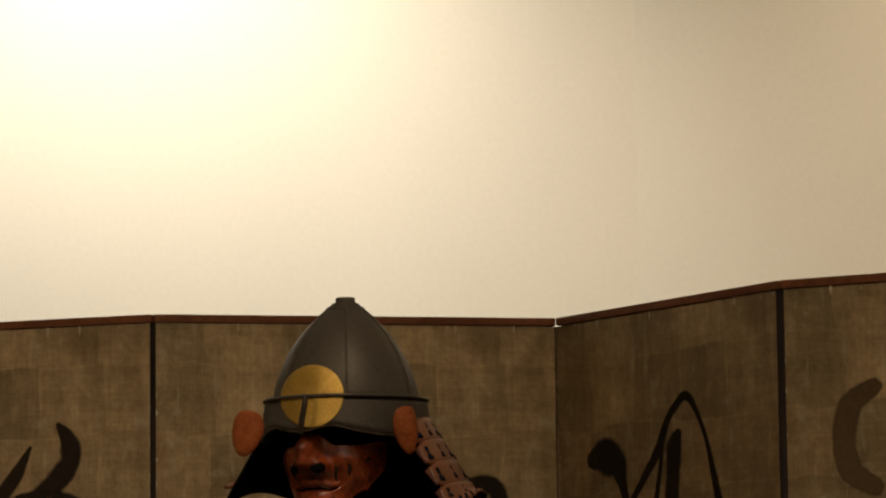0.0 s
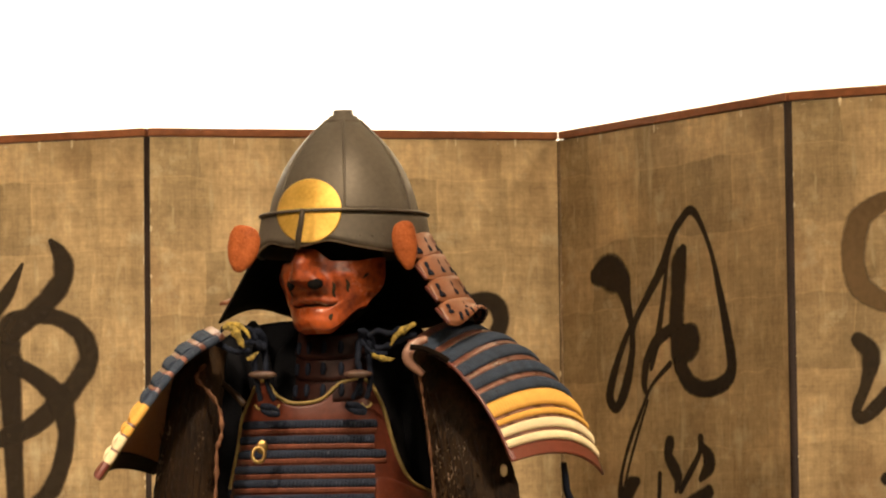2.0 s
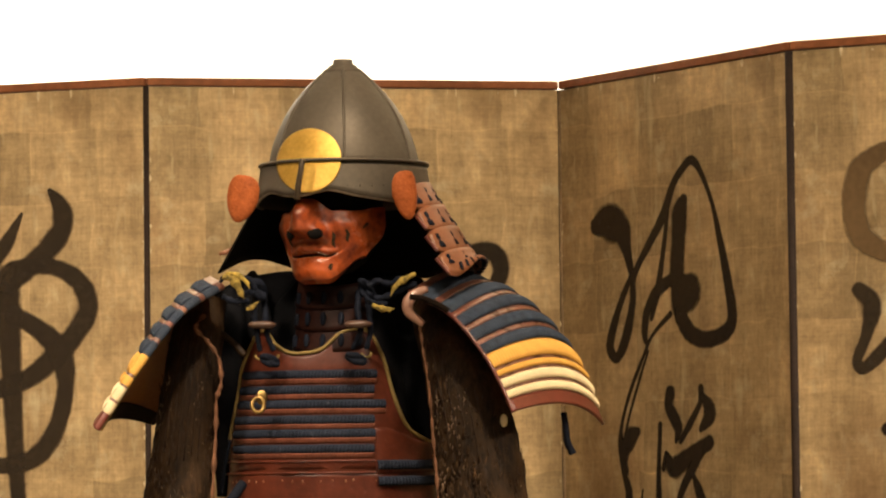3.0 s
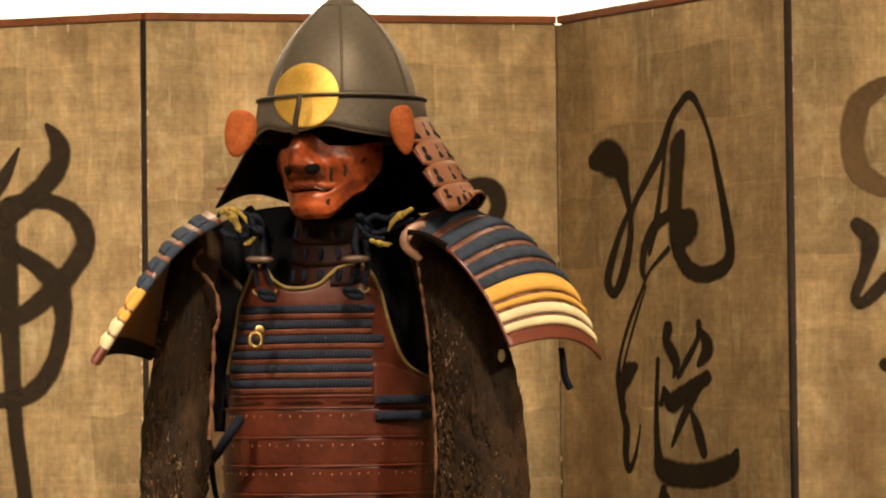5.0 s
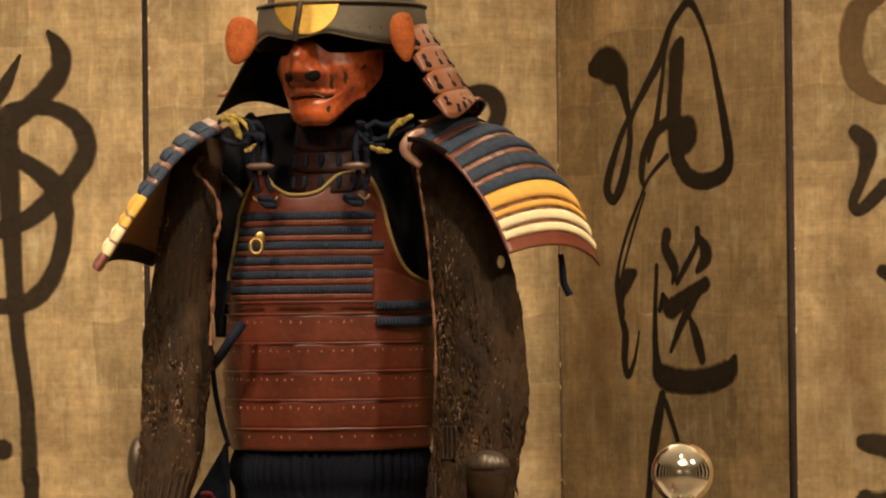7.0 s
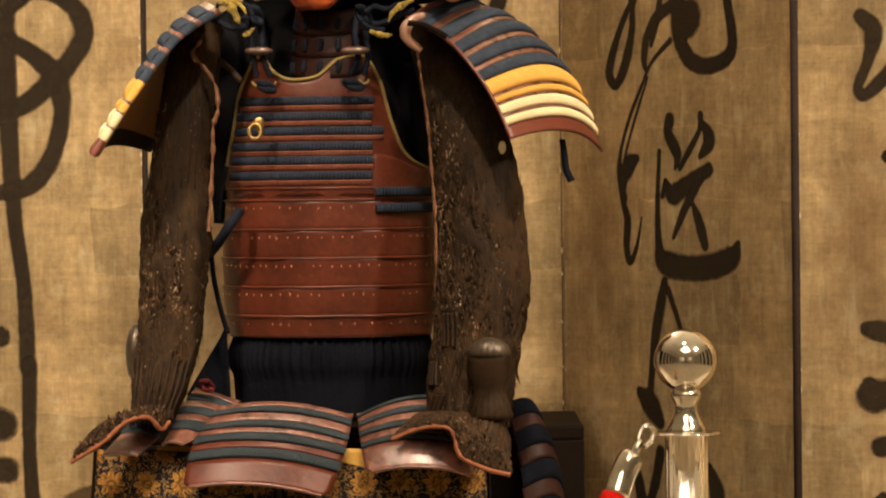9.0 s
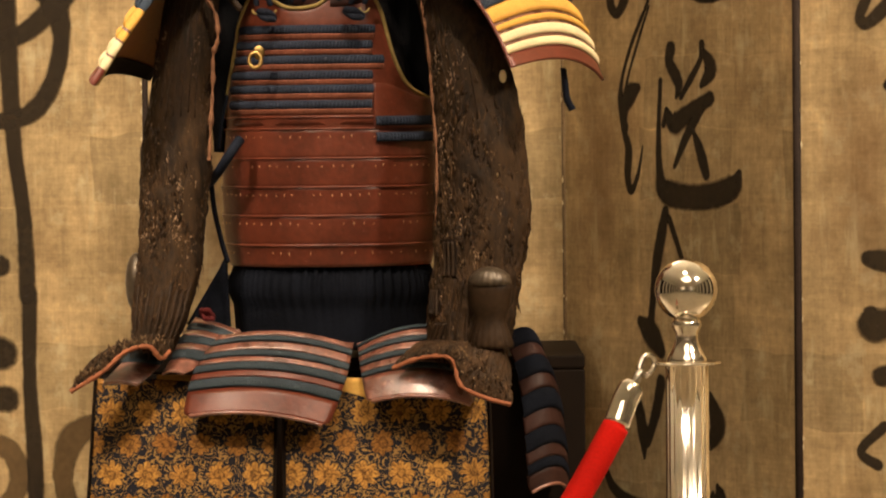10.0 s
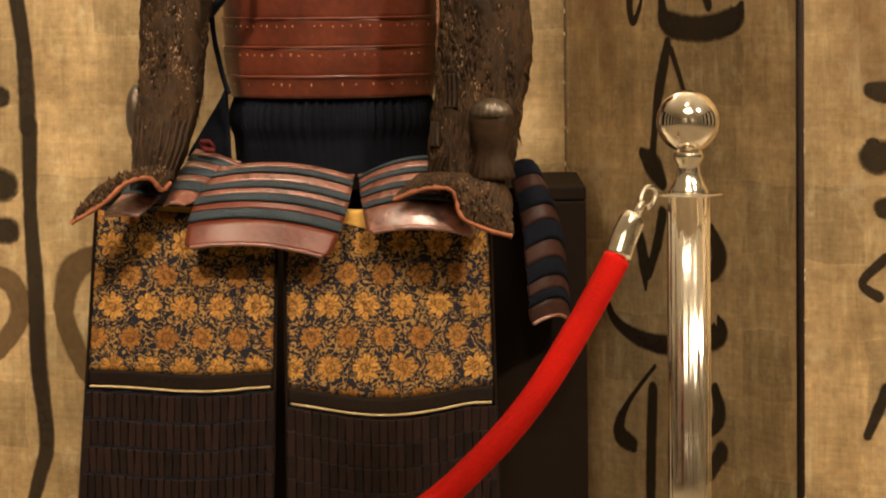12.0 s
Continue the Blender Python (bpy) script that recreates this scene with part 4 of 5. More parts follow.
for pts, w in ((((-0.301, 5.150, 1.393), (-0.285, 5.150, 1.399), (-0.271, 5.150, 1.394), (-0.264, 5.150, 1.380)), 0.0036), (((-0.317, 5.150, 1.385), (-0.312, 5.150, 1.398), (-0.301, 5.150, 1.404), (-0.285, 5.150, 1.401)), 0.0034), (((-0.289, 5.150, 1.369), (-0.276, 5.150, 1.378), (-0.269, 5.150, 1.375)), 0.0042), (((-0.105, 5.150, 1.383), (-0.091, 5.150, 1.391), (-0.074, 5.150, 1.387), (-0.056, 5.150, 1.395)), 0.0052), (((-0.095, 5.150, 1.366), (-0.077, 5.150, 1.369), (-0.056, 5.150, 1.379), (-0.035, 5.150, 1.387)), 0.0052), (((-0.111, 5.150, 1.373), (-0.100, 5.150, 1.362), (-0.077, 5.150, 1.358)), 0.0040), (((-0.313, 5.150, 1.372), (-0.295, 5.150, 1.364), (-0.274, 5.150, 1.365)), 0.0050)):
    part("shoulder_cord", tube(list(pts), lambda u, w=w: w * (0.85 + 0.15 * math.sin(23 * u)), 22, 8), M_cord, cuirass, "navy tying cord")
part("side_cord", tube([(-0.287, 5.170, 1.104), (-0.301, 5.150, 1.083), (-0.318, 5.170, 1.059), (-0.334, 5.220, 1.042)], lambda u: 0.0075 - 0.001 * u, 18, 10), M_cord, cuirass, "thick navy tying cord")
part("side_cord", tube([(-0.332, 5.220, 1.046), (-0.328, 5.220, 1.005), (-0.318, 5.210, 0.961), (-0.308, 5.200, 0.929)], 0.0038, 18, 8), M_sash, cuirass)
part("side_cord", tube([(-0.321, 5.220, 1.091), (-0.316, 5.220, 1.127), (-0.307, 5.220, 1.168)], 0.0028, 14, 8), M_sash, cuirass)

part("inner_strap", tube([(-0.322, 5.215, 1.324), (-0.303, 5.200, 1.309), (-0.283, 5.190, 1.288)], 0.0046, 12, 8, flat=0.5), M_splint, cuirass, "dull dark leather strap")

# pleated waist cloth
part("waist_cloth", sheet(lambda u, v: round_at(-115 + 230 * u, 0.1395 + 0.0085 * smooth(v * 4) + 0.004 * v + 0.0034 * math.sin(2 * math.pi * 44 * u + 2.6 * math.sin(23 * u) + 1.2 * math.sin(5 * v)) * (0.7 + 0.3 * math.sin(31 * u)) * (1 - 0.9 * smooth(v * 1.9 - 0.3)) - 0.012 * max(0, v - 0.42) - 0.006 * smooth((v - 0.38) * 9), 0.1115 + 0.0085 * smooth(v * 4) + 0.0034 * math.sin(2 * math.pi * 44 * u + 2.6 * math.sin(23 * u) + 1.2 * math.sin(5 * v)) * (0.7 + 0.3 * math.sin(31 * u)) * (1 - 0.9 * smooth(v * 1.9 - 0.3)) - 0.012 * max(0, v - 0.42) - 0.006 * smooth((v - 0.38) * 9), 0.928 + (0.801 - 0.928) * v), 360, 14, 0.004), M_sash, cuirass, "dark indigo pleated waist cloth")
part("waist_cloth", sheet(lambda u, v: V((-0.313, 5.260, 0.937)).lerp(V((-0.305, 5.220, 0.819)).lerp(V((-0.371, 5.240, 0.839)), u), v) + Vector((0, 0.004 * math.sin(9 * u) * v, -0.008 * math.sin(3.1 * u) * v)), 14, 12, 0.005), M_sash, cuirass, "dark indigo cloth end")
knot("tassel", (-0.337, 5.170, 0.856), (0.009, 0.004, 0.007), 4, 0.0034, M_redcord, cuirass, "dull red cord knot", 31)


def tasset(front, back, bulge, out, rows, label):
    p = part("tasset", tube([front[0], back[0]], 0.003, 8, 6), M_russet, cuirass, label)
    laced_plate(p, surface(front, back, bulge, out, 0.10), rows, relief=0.0009)
    # rolled lip along the lowest edge
    at = surface(front, back, bulge, out, 0.10)
    part("lip", tube([tuple(at(i / 12, 1.0, 0.0015)) for i in range(13)], 0.0026, 36, 8), M_russet, p)
    return p


tasset([(-0.318, 5.114, 0.828), (-0.351, 5.082, 0.780), (-0.366, 5.054, 0.718)], [(-0.128, 5.114, 0.814), (-0.139, 5.082, 0.763), (-0.162, 5.054, 0.702)], 0.022, (0.0, -0.75, 0.65),
       [(0.0, 0.10, M_russet, "lame"), (0.09, 0.19, M_teal, "lacing"), (0.18, 0.29, M_russet, "lame"), (0.28, 0.37, M_teal, "lacing"), (0.36, 0.43, M_russet, "lame"), (0.42, 0.53, M_teal, "lacing"), (0.52, 0.60, M_rust, "lame"), (0.59, 0.70, M_teal, "lacing"), (0.69, 1.0, M_rust, "lame")], "russet lames with faded blue lacing")
tasset([(-0.122, 5.109, 0.814), (-0.117, 5.075, 0.778), (-0.109, 5.048, 0.736)], [(0.006, 5.109, 0.840), (0.029, 5.075, 0.784), (0.043, 5.048, 0.730)], 0.020, (0.0, -0.75, 0.65),
       [(0.0, 0.09, M_teal, "lacing"), (0.08, 0.18, M_russet, "lame"), (0.17, 0.26, M_teal, "lacing"), (0.25, 0.34, M_russet, "lame"), (0.33, 0.42, M_teal, "lacing"), (0.41, 0.52, M_russet, "lame"), (0.51, 0.60, M_teal, "lacing"), (0.59, 1.0, M_russet, "lame")], "worn russet lames with faded blue lacing")
tasset([(-0.358, 5.220, 0.847), (-0.376, 5.130, 0.817), (-0.394, 5.080, 0.776)], [(-0.292, 5.200, 0.829), (-0.313, 5.140, 0.806), (-0.362, 5.080, 0.776)], 0.008, (-0.35, -0.65, 0.7),
       [(0.0, 0.12, M_russet, "lame"), (0.11, 0.26, M_teal, "lacing"), (0.25, 0.36, M_russet, "lame"), (0.35, 0.50, M_teal, "lacing"), (0.49, 0.60, M_russet, "lame"), (0.59, 0.74, M_teal, "lacing"), (0.73, 1.0, M_russet, "lame")], "russet lames with faded blue lacing")
tasset([(-0.436, 5.160, 0.816), (-0.454, 5.100, 0.792), (-0.478, 5.070, 0.765)], [(-0.387, 5.160, 0.809), (-0.401, 5.100, 0.788), (-0.425, 5.070, 0.763)], 0.006, (-0.2, -0.75, 0.6),
       [(0.0, 0.2, M_russet, "lame"), (0.19, 0.48, M_teal, "lacing"), (0.46, 1.0, M_russet, "lame")], "short russet lames beside the hand guard")
# The arm's shade is put into the colour: darkened russet, near-black lacing.
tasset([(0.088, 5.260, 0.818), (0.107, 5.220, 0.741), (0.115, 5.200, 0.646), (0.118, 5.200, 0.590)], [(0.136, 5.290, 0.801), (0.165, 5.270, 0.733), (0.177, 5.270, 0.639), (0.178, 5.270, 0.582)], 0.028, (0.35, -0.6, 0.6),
       [(0.0, 0.13, M_sash, "lacing"), (0.12, 0.2, M_shaded_russet, "lame"), (0.19, 0.3, M_sash, "lacing"), (0.29, 0.38, M_shaded_russet, "lame"), (0.37, 0.48, M_sash, "lacing"), (0.47, 0.56, M_shaded_russet, "lame"), (0.55, 0.66, M_sash, "lacing"), (0.65, 0.74, M_shaded_russet, "lame"), (0.73, 0.82, M_sash, "lacing"), (0.81, 1.0, M_shaded_russet, "lame")], "hanging russet lames and navy lacing, darkened for the arm's shade")

# ---- shoulder guards ----
guard = thing("shoulder_guard", "shoulder guard of navy, gold and cream laced rows", "shoulder guard", group=SUIT)
rows = [(0.0, 0.07, M_russet, "lame"), (0.05, 0.138, M_blue, "lacing"), (0.130, 0.172, M_russet, "lame"), (0.164, 0.248, M_blue, "lacing"), (0.240, 0.282, M_russet, "lame"), (0.274, 0.358, M_blue, "lacing"), (0.350, 0.392, M_russet, "lame"), (0.384, 0.466, M_blue, "lacing"), (0.458, 0.498, M_russet, "lame"), (0.490, 0.575, M_blue, "lacing"),
        (0.57, 0.69, M_yellow, "lacing"), (0.685, 0.71, M_russet, "lame"), (0.705, 0.755, M_yellow, "lacing"), (0.75, 0.77, M_russet, "lame"), (0.765, 0.83, M_cream, "lacing"), (0.825, 0.845, M_russet, "lame"), (0.84, 0.895, M_cream, "lacing"), (0.89, 1.0, M_maroon, "lame")]
gf = [(-0.046, 5.140, 1.375), (0.011, 5.070, 1.338), (0.050, 5.040, 1.292), (0.076, 5.020, 1.248), (0.097, 5.010, 1.199)]
gb = [(0.038, 5.340, 1.400), (0.116, 5.320, 1.372), (0.178, 5.300, 1.312), (0.213, 5.280, 1.249), (0.234, 5.260, 1.182)]
at_r = surface(gf, gb, 0.026, (0.55, -0.25, 0.8))
laced_plate(guard, at_r, rows, thick=0.004, ripples=44, relief=0.0023)
part("edge_binding", tube([tuple(at_r(0.0, i / 16, 0.001)) for i in range(17)], 0.0026, 40, 8), M_maroon, guard, "dark lacquer edge binding")
part("hanging_cord", tube([(0.174, 5.200, 1.201), (0.177, 5.200, 1.178), (0.179, 5.200, 1.158), (0.187, 5.200, 1.141)], lambda u: 0.0045 + 0.001 * u, 16, 8), M_cord, guard, "navy hanging cord")
part("top_plate", tube([(-0.020, 5.095, 1.376), (-0.036, 5.090, 1.370), (-0.047, 5.085, 1.357), (-0.045, 5.085, 1.342), (-0.026, 5.090, 1.326)], lambda u: 0.0045 + 0.0035 * math.sin(math.pi * u), 24, 12, flat=0.6), M_palecorner, guard, "rolled pale leather corner")
part("top_strap", tube([(-0.044, 5.072, 1.364), (-0.024, 5.066, 1.361), (-0.004, 5.062, 1.352), (0.010, 5.060, 1.343)], 0.0042, 16, 8, flat=0.5), M_darkband, guard, "dark leather strap end")

guard2 = thing("shoulder_guard", "edge of a laced shoulder guard with tan leather lining", "shoulder guard", group=SUIT)
hf = [(-0.314, 5.150, 1.388), (-0.363, 5.080, 1.352), (-0.402, 5.030, 1.301), (-0.440, 5.010, 1.245), (-0.479, 5.000, 1.184)]
hb = [(-0.320, 5.320, 1.387), (-0.362, 5.330, 1.346), (-0.391, 5.330, 1.290), (-0.409, 5.320, 1.232), (-0.432, 5.310, 1.195)]
at_l = surface(hf, hb, 0.022, (-0.75, -0.1, 0.6))
laced_plate(guard2, at_l, rows, thick=0.004, ripples=44, relief=0.0023)
# the front edge shows the ends of every laced row
for v0, v1, mat, kind in rows:
    n = 6
    part("row_end", tube([tuple(at_l(-0.02, v0 + (v1 - v0) * i / n, 0.0)) for i in range(n + 1)], lambda u, kind=kind: (0.0066 if kind == "lacing" else 0.0056) * (0.9 + 0.1 * math.sin(math.pi * u)), 12, 10, flat=0.6), mat, guard2)
part("lining", sheet(lambda u, v: at_l(0.06 + 0.94 * u, 0.10 + 0.78 * v, -0.0075), 16, 24, 0.002), M_leather, guard2, "tan leather lining")
part("lining_end", sheet(lambda u, v: at_l(0.05 + 0.95 * u, 0.86 + 0.13 * v, -0.009), 16, 6, 0.003), M_black, guard2, "black lower lining")
part("edge_binding", tube([tuple(at_l(0.03, i / 16, -0.007)) for i in range(17)], 0.0022, 40, 8), M_trim, guard2, "thin olive binding")


# ---- armoured sleeves ----
def sleeve(spine, radius, label, out, name="armoured_sleeve"):
    s = thing(name, label, "sleeve", group=SUIT)
    bm = tube(spine, radius, 150, 56, flat=0.8)
    for v in bm.verts:
        q = v.co
        n = 0.0036 * noise.fractal(Vector((q.x * 70, q.y * 70, q.z * 26)), 0.8, 2.0, 4) + 0.002 * noise.noise(Vector((q.x * 210, q.y * 210, q.z * 60)))
        c = V(curve(spine, 0.5))
        d = Vector((q.x - c.x, q.y - c.y, 0))
        v.co = q + d.normalized() * n
    part("cloth", bm, M_sleevebase, s, "dark brown frayed cloth and mail")
    return s


def splints(s, spine, radius, count, lo, hi, spread, w=0.0044):
    """Narrow iron strips sewn along the sleeve."""
    for k in range(count):
        a = radians(-spread + 2 * spread * (k + 0.5) / count)
        u0, u1 = lo + random.uniform(-0.01, 0.02), hi + random.uniform(-0.03, 0.01)
        pts = []
        for i in range(7):
            u = u0 + (u1 - u0) * i / 6
            c, r = V(curve(spine, u)), radius(u)
            pts.append(tuple(c + Vector((math.sin(a) * (r + 0.001), -math.cos(a) * (r * 0.8 + 0.003), 0))))
        part("splint", tube(pts, w / 2, 12, 6, flat=0.7), M_splint, s)


def splint_panel(s, spine, radius, middle, lo, hi, lean):
    """Three short iron strips side by side on a raised dark patch."""
    def at(a, u, off):
        c, r = V(curve(spine, u)), radius(u)
        a = radians(a)
        return c + Vector((math.sin(a) * (r + off), -math.cos(a) * (r * 0.8 + off), 0))
    patch = part("splint_patch", sheet(lambda u, v: at(middle - 11 + 22 * u + lean * (v - 0.5), lo + (hi - lo) * v, 0.0020), 8, 8, 0.002), M_darkband, s, "dark leather patch")
    for k in (-1, 0, 1):
        part("splint", tube([tuple(at(middle + 6.4 * k + lean * (q - 0.5), lo + (hi - lo) * (0.06 + 0.88 * q), 0.0040)) for q in (0.0, 0.35, 0.7, 1.0)], 0.0023, 12, 8, flat=0.7), M_splint, patch, "rubbed iron splint")


def scraps(s, spine, radius, count, seed):
    """Frayed strands, tufts and mail plates that stand off the cloth."""
    rnd = random.Random(seed)
    # The few M_glint grains stand in for glints on the mail.
    for mat, share, label in ((M_sleeve, 3.0, "frayed dark strands"), (M_splint, 1.2, "dark mail plates"), (M_sleevepale, 0.8, "frayed olive threads"), (M_glint, 0.08, "bright metal grains for glints on the mail")):
        bm = bmesh.new()
        for _ in range(int(count * share)):
            u = min(0.99, max(0.14, rnd.gauss(0.62, 0.2))) if mat == M_sleeve else min(0.95, max(0.18, rnd.gauss(0.55, 0.17)))
            a = radians(rnd.uniform(-78, 78))
            c, r = V(curve(spine, u)), radius(u)
            p = c + Vector((math.sin(a) * (r - 0.0005), -math.cos(a) * (r * 0.8 - 0.0002), 0))
            if mat == M_sleeve:
                size = (rnd.uniform(0.0006, 0.0017), rnd.uniform(0.0010, 0.0022), rnd.uniform(0.004, 0.024))
            elif mat == M_splint:
                size = (rnd.uniform(0.0012, 0.0030), 0.0030, rnd.uniform(0.003, 0.014))
            else:
                size = (rnd.uniform(0.0006, 0.0018), 0.0026, rnd.uniform(0.001, 0.0055))
            ellipsoid(p, size, bm, Matrix.Rotation(rnd.uniform(-0.3, 0.3), 3, "Y"), seg=6)
        tagged(part("mail", bm, mat, s, label), kind="stuff")
    # threadbare patches: tight groups of pale flecks
    bm = bmesh.new()
    for _ in range(13):
        u0, a0 = rnd.uniform(0.22, 0.66), rnd.uniform(-62, 40)
        for _ in range(rnd.randint(6, 16)):
            u, a = u0 + rnd.gauss(0, 0.022), radians(a0 + rnd.gauss(0, 4))
            c, r = V(curve(spine, u)), radius(u)
            ellipsoid(c + Vector((math.sin(a) * r, -math.cos(a) * r * 0.8, 0)), (rnd.uniform(0.0005, 0.0016), 0.0030, rnd.uniform(0.0012, 0.0060)), bm, Matrix.Rotation(rnd.uniform(-0.5, 0.5), 3, "Y"), seg=6)
    tagged(part("worn_patch", bm, M_fleck, s, "threadbare pale patches"), kind="stuff")


sp_l = [(-0.340, 5.240, 1.373), (-0.355, 5.220, 1.307), (-0.366, 5.200, 1.225), (-0.375, 5.180, 1.128), (-0.380, 5.160, 1.031), (-0.385, 5.150, 0.952), (-0.393, 5.130, 0.897), (-0.402, 5.110, 0.846), (-0.411, 5.100, 0.813)]
rad_l = lambda u: 0.0008 * steps([(0.0, 34), (0.12, 48), (0.3, 52), (0.45, 62), (0.6, 58), (0.72, 55), (0.82, 50), (0.92, 42), (1.0, 36)], u)
sleeve_l = sleeve(sp_l, rad_l, "dark brown frayed cloth sleeve with mail and iron splints", (-1, -1, 0))
splints(sleeve_l, sp_l, rad_l, 9, 0.74, 0.97, 62)
splints(sleeve_l, sp_l, rad_l, 6, 0.10, 0.36, 40, 0.0024)
scraps(sleeve_l, sp_l, rad_l, 330, 3)
part("elbow_plate", ellipsoid((-0.435, 5.150, 0.903), (0.0160, 0.022, 0.043)), M_cap, sleeve_l, "domed dark iron plate")
part("piping", tube([(-0.341, 5.190, 1.347), (-0.352, 5.170, 1.328), (-0.335, 5.170, 1.308), (-0.319, 5.160, 1.282), (-0.316, 5.160, 1.248), (-0.323, 5.160, 1.224), (-0.324, 5.160, 1.184), (-0.327, 5.155, 1.130), (-0.330, 5.150, 1.075)], lambda u: 0.0028 + 0.0016 * math.sin(67 * u) * math.sin(23 * u), 160, 8), M_fray, sleeve_l, "dull red edge piping")

sp_r = [(-0.013, 5.240, 1.361), (0.011, 5.190, 1.302), (0.036, 5.150, 1.220), (0.051, 5.130, 1.123), (0.056, 5.120, 1.027), (0.052, 5.110, 0.948), (0.043, 5.100, 0.885), (0.036, 5.090, 0.835), (0.035, 5.080, 0.796)]
rad_r = lambda u: 0.0008 * steps([(0.0, 44), (0.12, 56), (0.25, 70), (0.4, 80), (0.55, 85), (0.68, 78), (0.8, 78), (0.92, 74), (1.0, 66)], u)
sleeve_r = sleeve(sp_r, rad_r, "dark brown frayed cloth sleeve with mail and elbow boss", (1, -1, 0))
splints(sleeve_r, sp_r, rad_r, 6, 0.70, 0.96, 34, 0.0030)
for middle, lo, hi, lean in ((-40, 0.60, 0.70, 4), (-58, 0.73, 0.82, 6), (-48, 0.84, 0.93, -12)):
    splint_panel(sleeve_r, sp_r, rad_r, middle, lo, hi, lean)
splints(sleeve_r, sp_r, rad_r, 7, 0.12, 0.36, 46, 0.0024)
scraps(sleeve_r, sp_r, rad_r, 480, 5)
bell = lathe([(0.030, -0.088), (0.0315, -0.082), (0.027, -0.066), (0.0215, -0.052), (0.0225, -0.042), (0.0285, -0.026), (0.0305, -0.010), (0.0315, 0.000), (0.029, 0.002)], 80, (0, 0, 0))
for v in bell.verts:
    if v.co.z < -0.05:
        v.co.xy = v.co.xy * (1 + 0.05 * math.cos(20 * math.atan2(v.co.y, v.co.x)) * (-0.05 - v.co.z) / 0.035)
    v.co = Vector((v.co.x, v.co.y * 0.62, v.co.z)) + Vector((0.064, 5.037, 0.900))
boss = part("elbow_boss", bell, M_splint, sleeve_r, "dark iron plate")
dome = lathe([(0.029, 0), (0.0285, 0.006), (0.026, 0.013), (0.020, 0.019), (0.011, 0.0235), (0.004, 0.025)], 60, (0, 0, 0))
for v in dome.verts:
    a = math.atan2(v.co.y, v.co.x)
    v.co = Vector((v.co.x * (1 + 0.05 * math.cos(20 * a)), v.co.y * 0.7 * (1 + 0.05 * math.cos(20 * a)), v.co.z)) + Vector((0.064, 5.035, 0.900))
# The cap's highlight is put into a paler metal than the plate's.
part("ribbed_cap", dome, M_cap, boss, "ribbed iron cap, paler than its plate for the highlight")
part("stud", ellipsoid((0.086, 5.085, 1.189), (0.0052, 0.0035, 0.0092)), M_cream, sleeve_r, "small cream stud")
part("piping", tube([(-0.033, 5.130, 1.341), (-0.028, 5.130, 1.300), (-0.019, 5.120, 1.236), (-0.013, 5.110, 1.156), (-0.008, 5.100, 1.076), (-0.010, 5.100, 0.981)], lambda u: 0.0019 + 0.0013 * math.sin(67 * u) * math.sin(23 * u), 160, 8), M_fray, sleeve_r, "frayed pale edge")


def hand_guard(s, top, low, label, bulge=0.012):
    at = surface(top, low, bulge, (0, -1, 0.2))
    g = part("hand_guard", sheet(lambda u, v: at(u, v, 0.0030 * noise.fractal(Vector((u * 5, v * 30, 1)), 0.8, 2.0, 4)), 20, 110, 0.005), M_guard, s, label)
    part("piping", tube([tuple(at(1.0, i / 24, 0.0050)) for i in range(25)], lambda u: 0.0034 + 0.0006 * math.sin(61 * u) * math.sin(17 * u), 120, 8), M_piping, g, "orange leather piping")
    rnd = random.Random(8)
    for mat, n, label2 in ((M_sleeve, 90, "frayed dark strands"), (M_splint, 40, "dark mail plates"), (M_sleevepale, 80, "frayed olive threads")):
        bm = bmesh.new()
        for _ in range(n):
            u, v = rnd.uniform(0.05, 0.92), rnd.uniform(0.12, 0.97)
            size = (rnd.uniform(0.0007, 0.0022), 0.0022, rnd.uniform(0.002, 0.009 if mat != M_sleevepale else 0.004))
            ellipsoid(at(u, v, 0.006), size, bm, Matrix.Rotation(rnd.uniform(-0.5, 0.5), 3, "Y"), seg=6)
        tagged(part("mail", bm, mat, g, label2), kind="stuff")
    return g


hand_guard(sleeve_r, [(-0.033, 5.068, 0.817), (-0.010, 5.058, 0.819), (0.017, 5.048, 0.819), (0.044, 5.038, 0.818), (0.072, 5.038, 0.814), (0.088, 5.058, 0.785)],
           [(-0.072, 5.038, 0.785), (-0.028, 5.028, 0.801), (0.010, 5.018, 0.798), (0.022, 5.008, 0.763), (0.056, 5.008, 0.745), (0.090, 5.018, 0.735)], "dark mail hand guard with orange piping")
hand_guard(sleeve_l, [(-0.377, 5.090, 0.827), (-0.401, 5.080, 0.835), (-0.432, 5.070, 0.829), (-0.463, 5.060, 0.819), (-0.492, 5.050, 0.800), (-0.515, 5.050, 0.769)],
           [(-0.384, 5.080, 0.809), (-0.395, 5.060, 0.801), (-0.411, 5.050, 0.818), (-0.442, 5.040, 0.812), (-0.473, 5.030, 0.785), (-0.518, 5.030, 0.758)], "dark mail hand guard with orange piping", 0.008)

# ---- thigh guard ----
thigh = thing("thigh_guard", "thigh apron of gold and navy flowered brocade over dark splints", "thigh guard", group=SUIT)


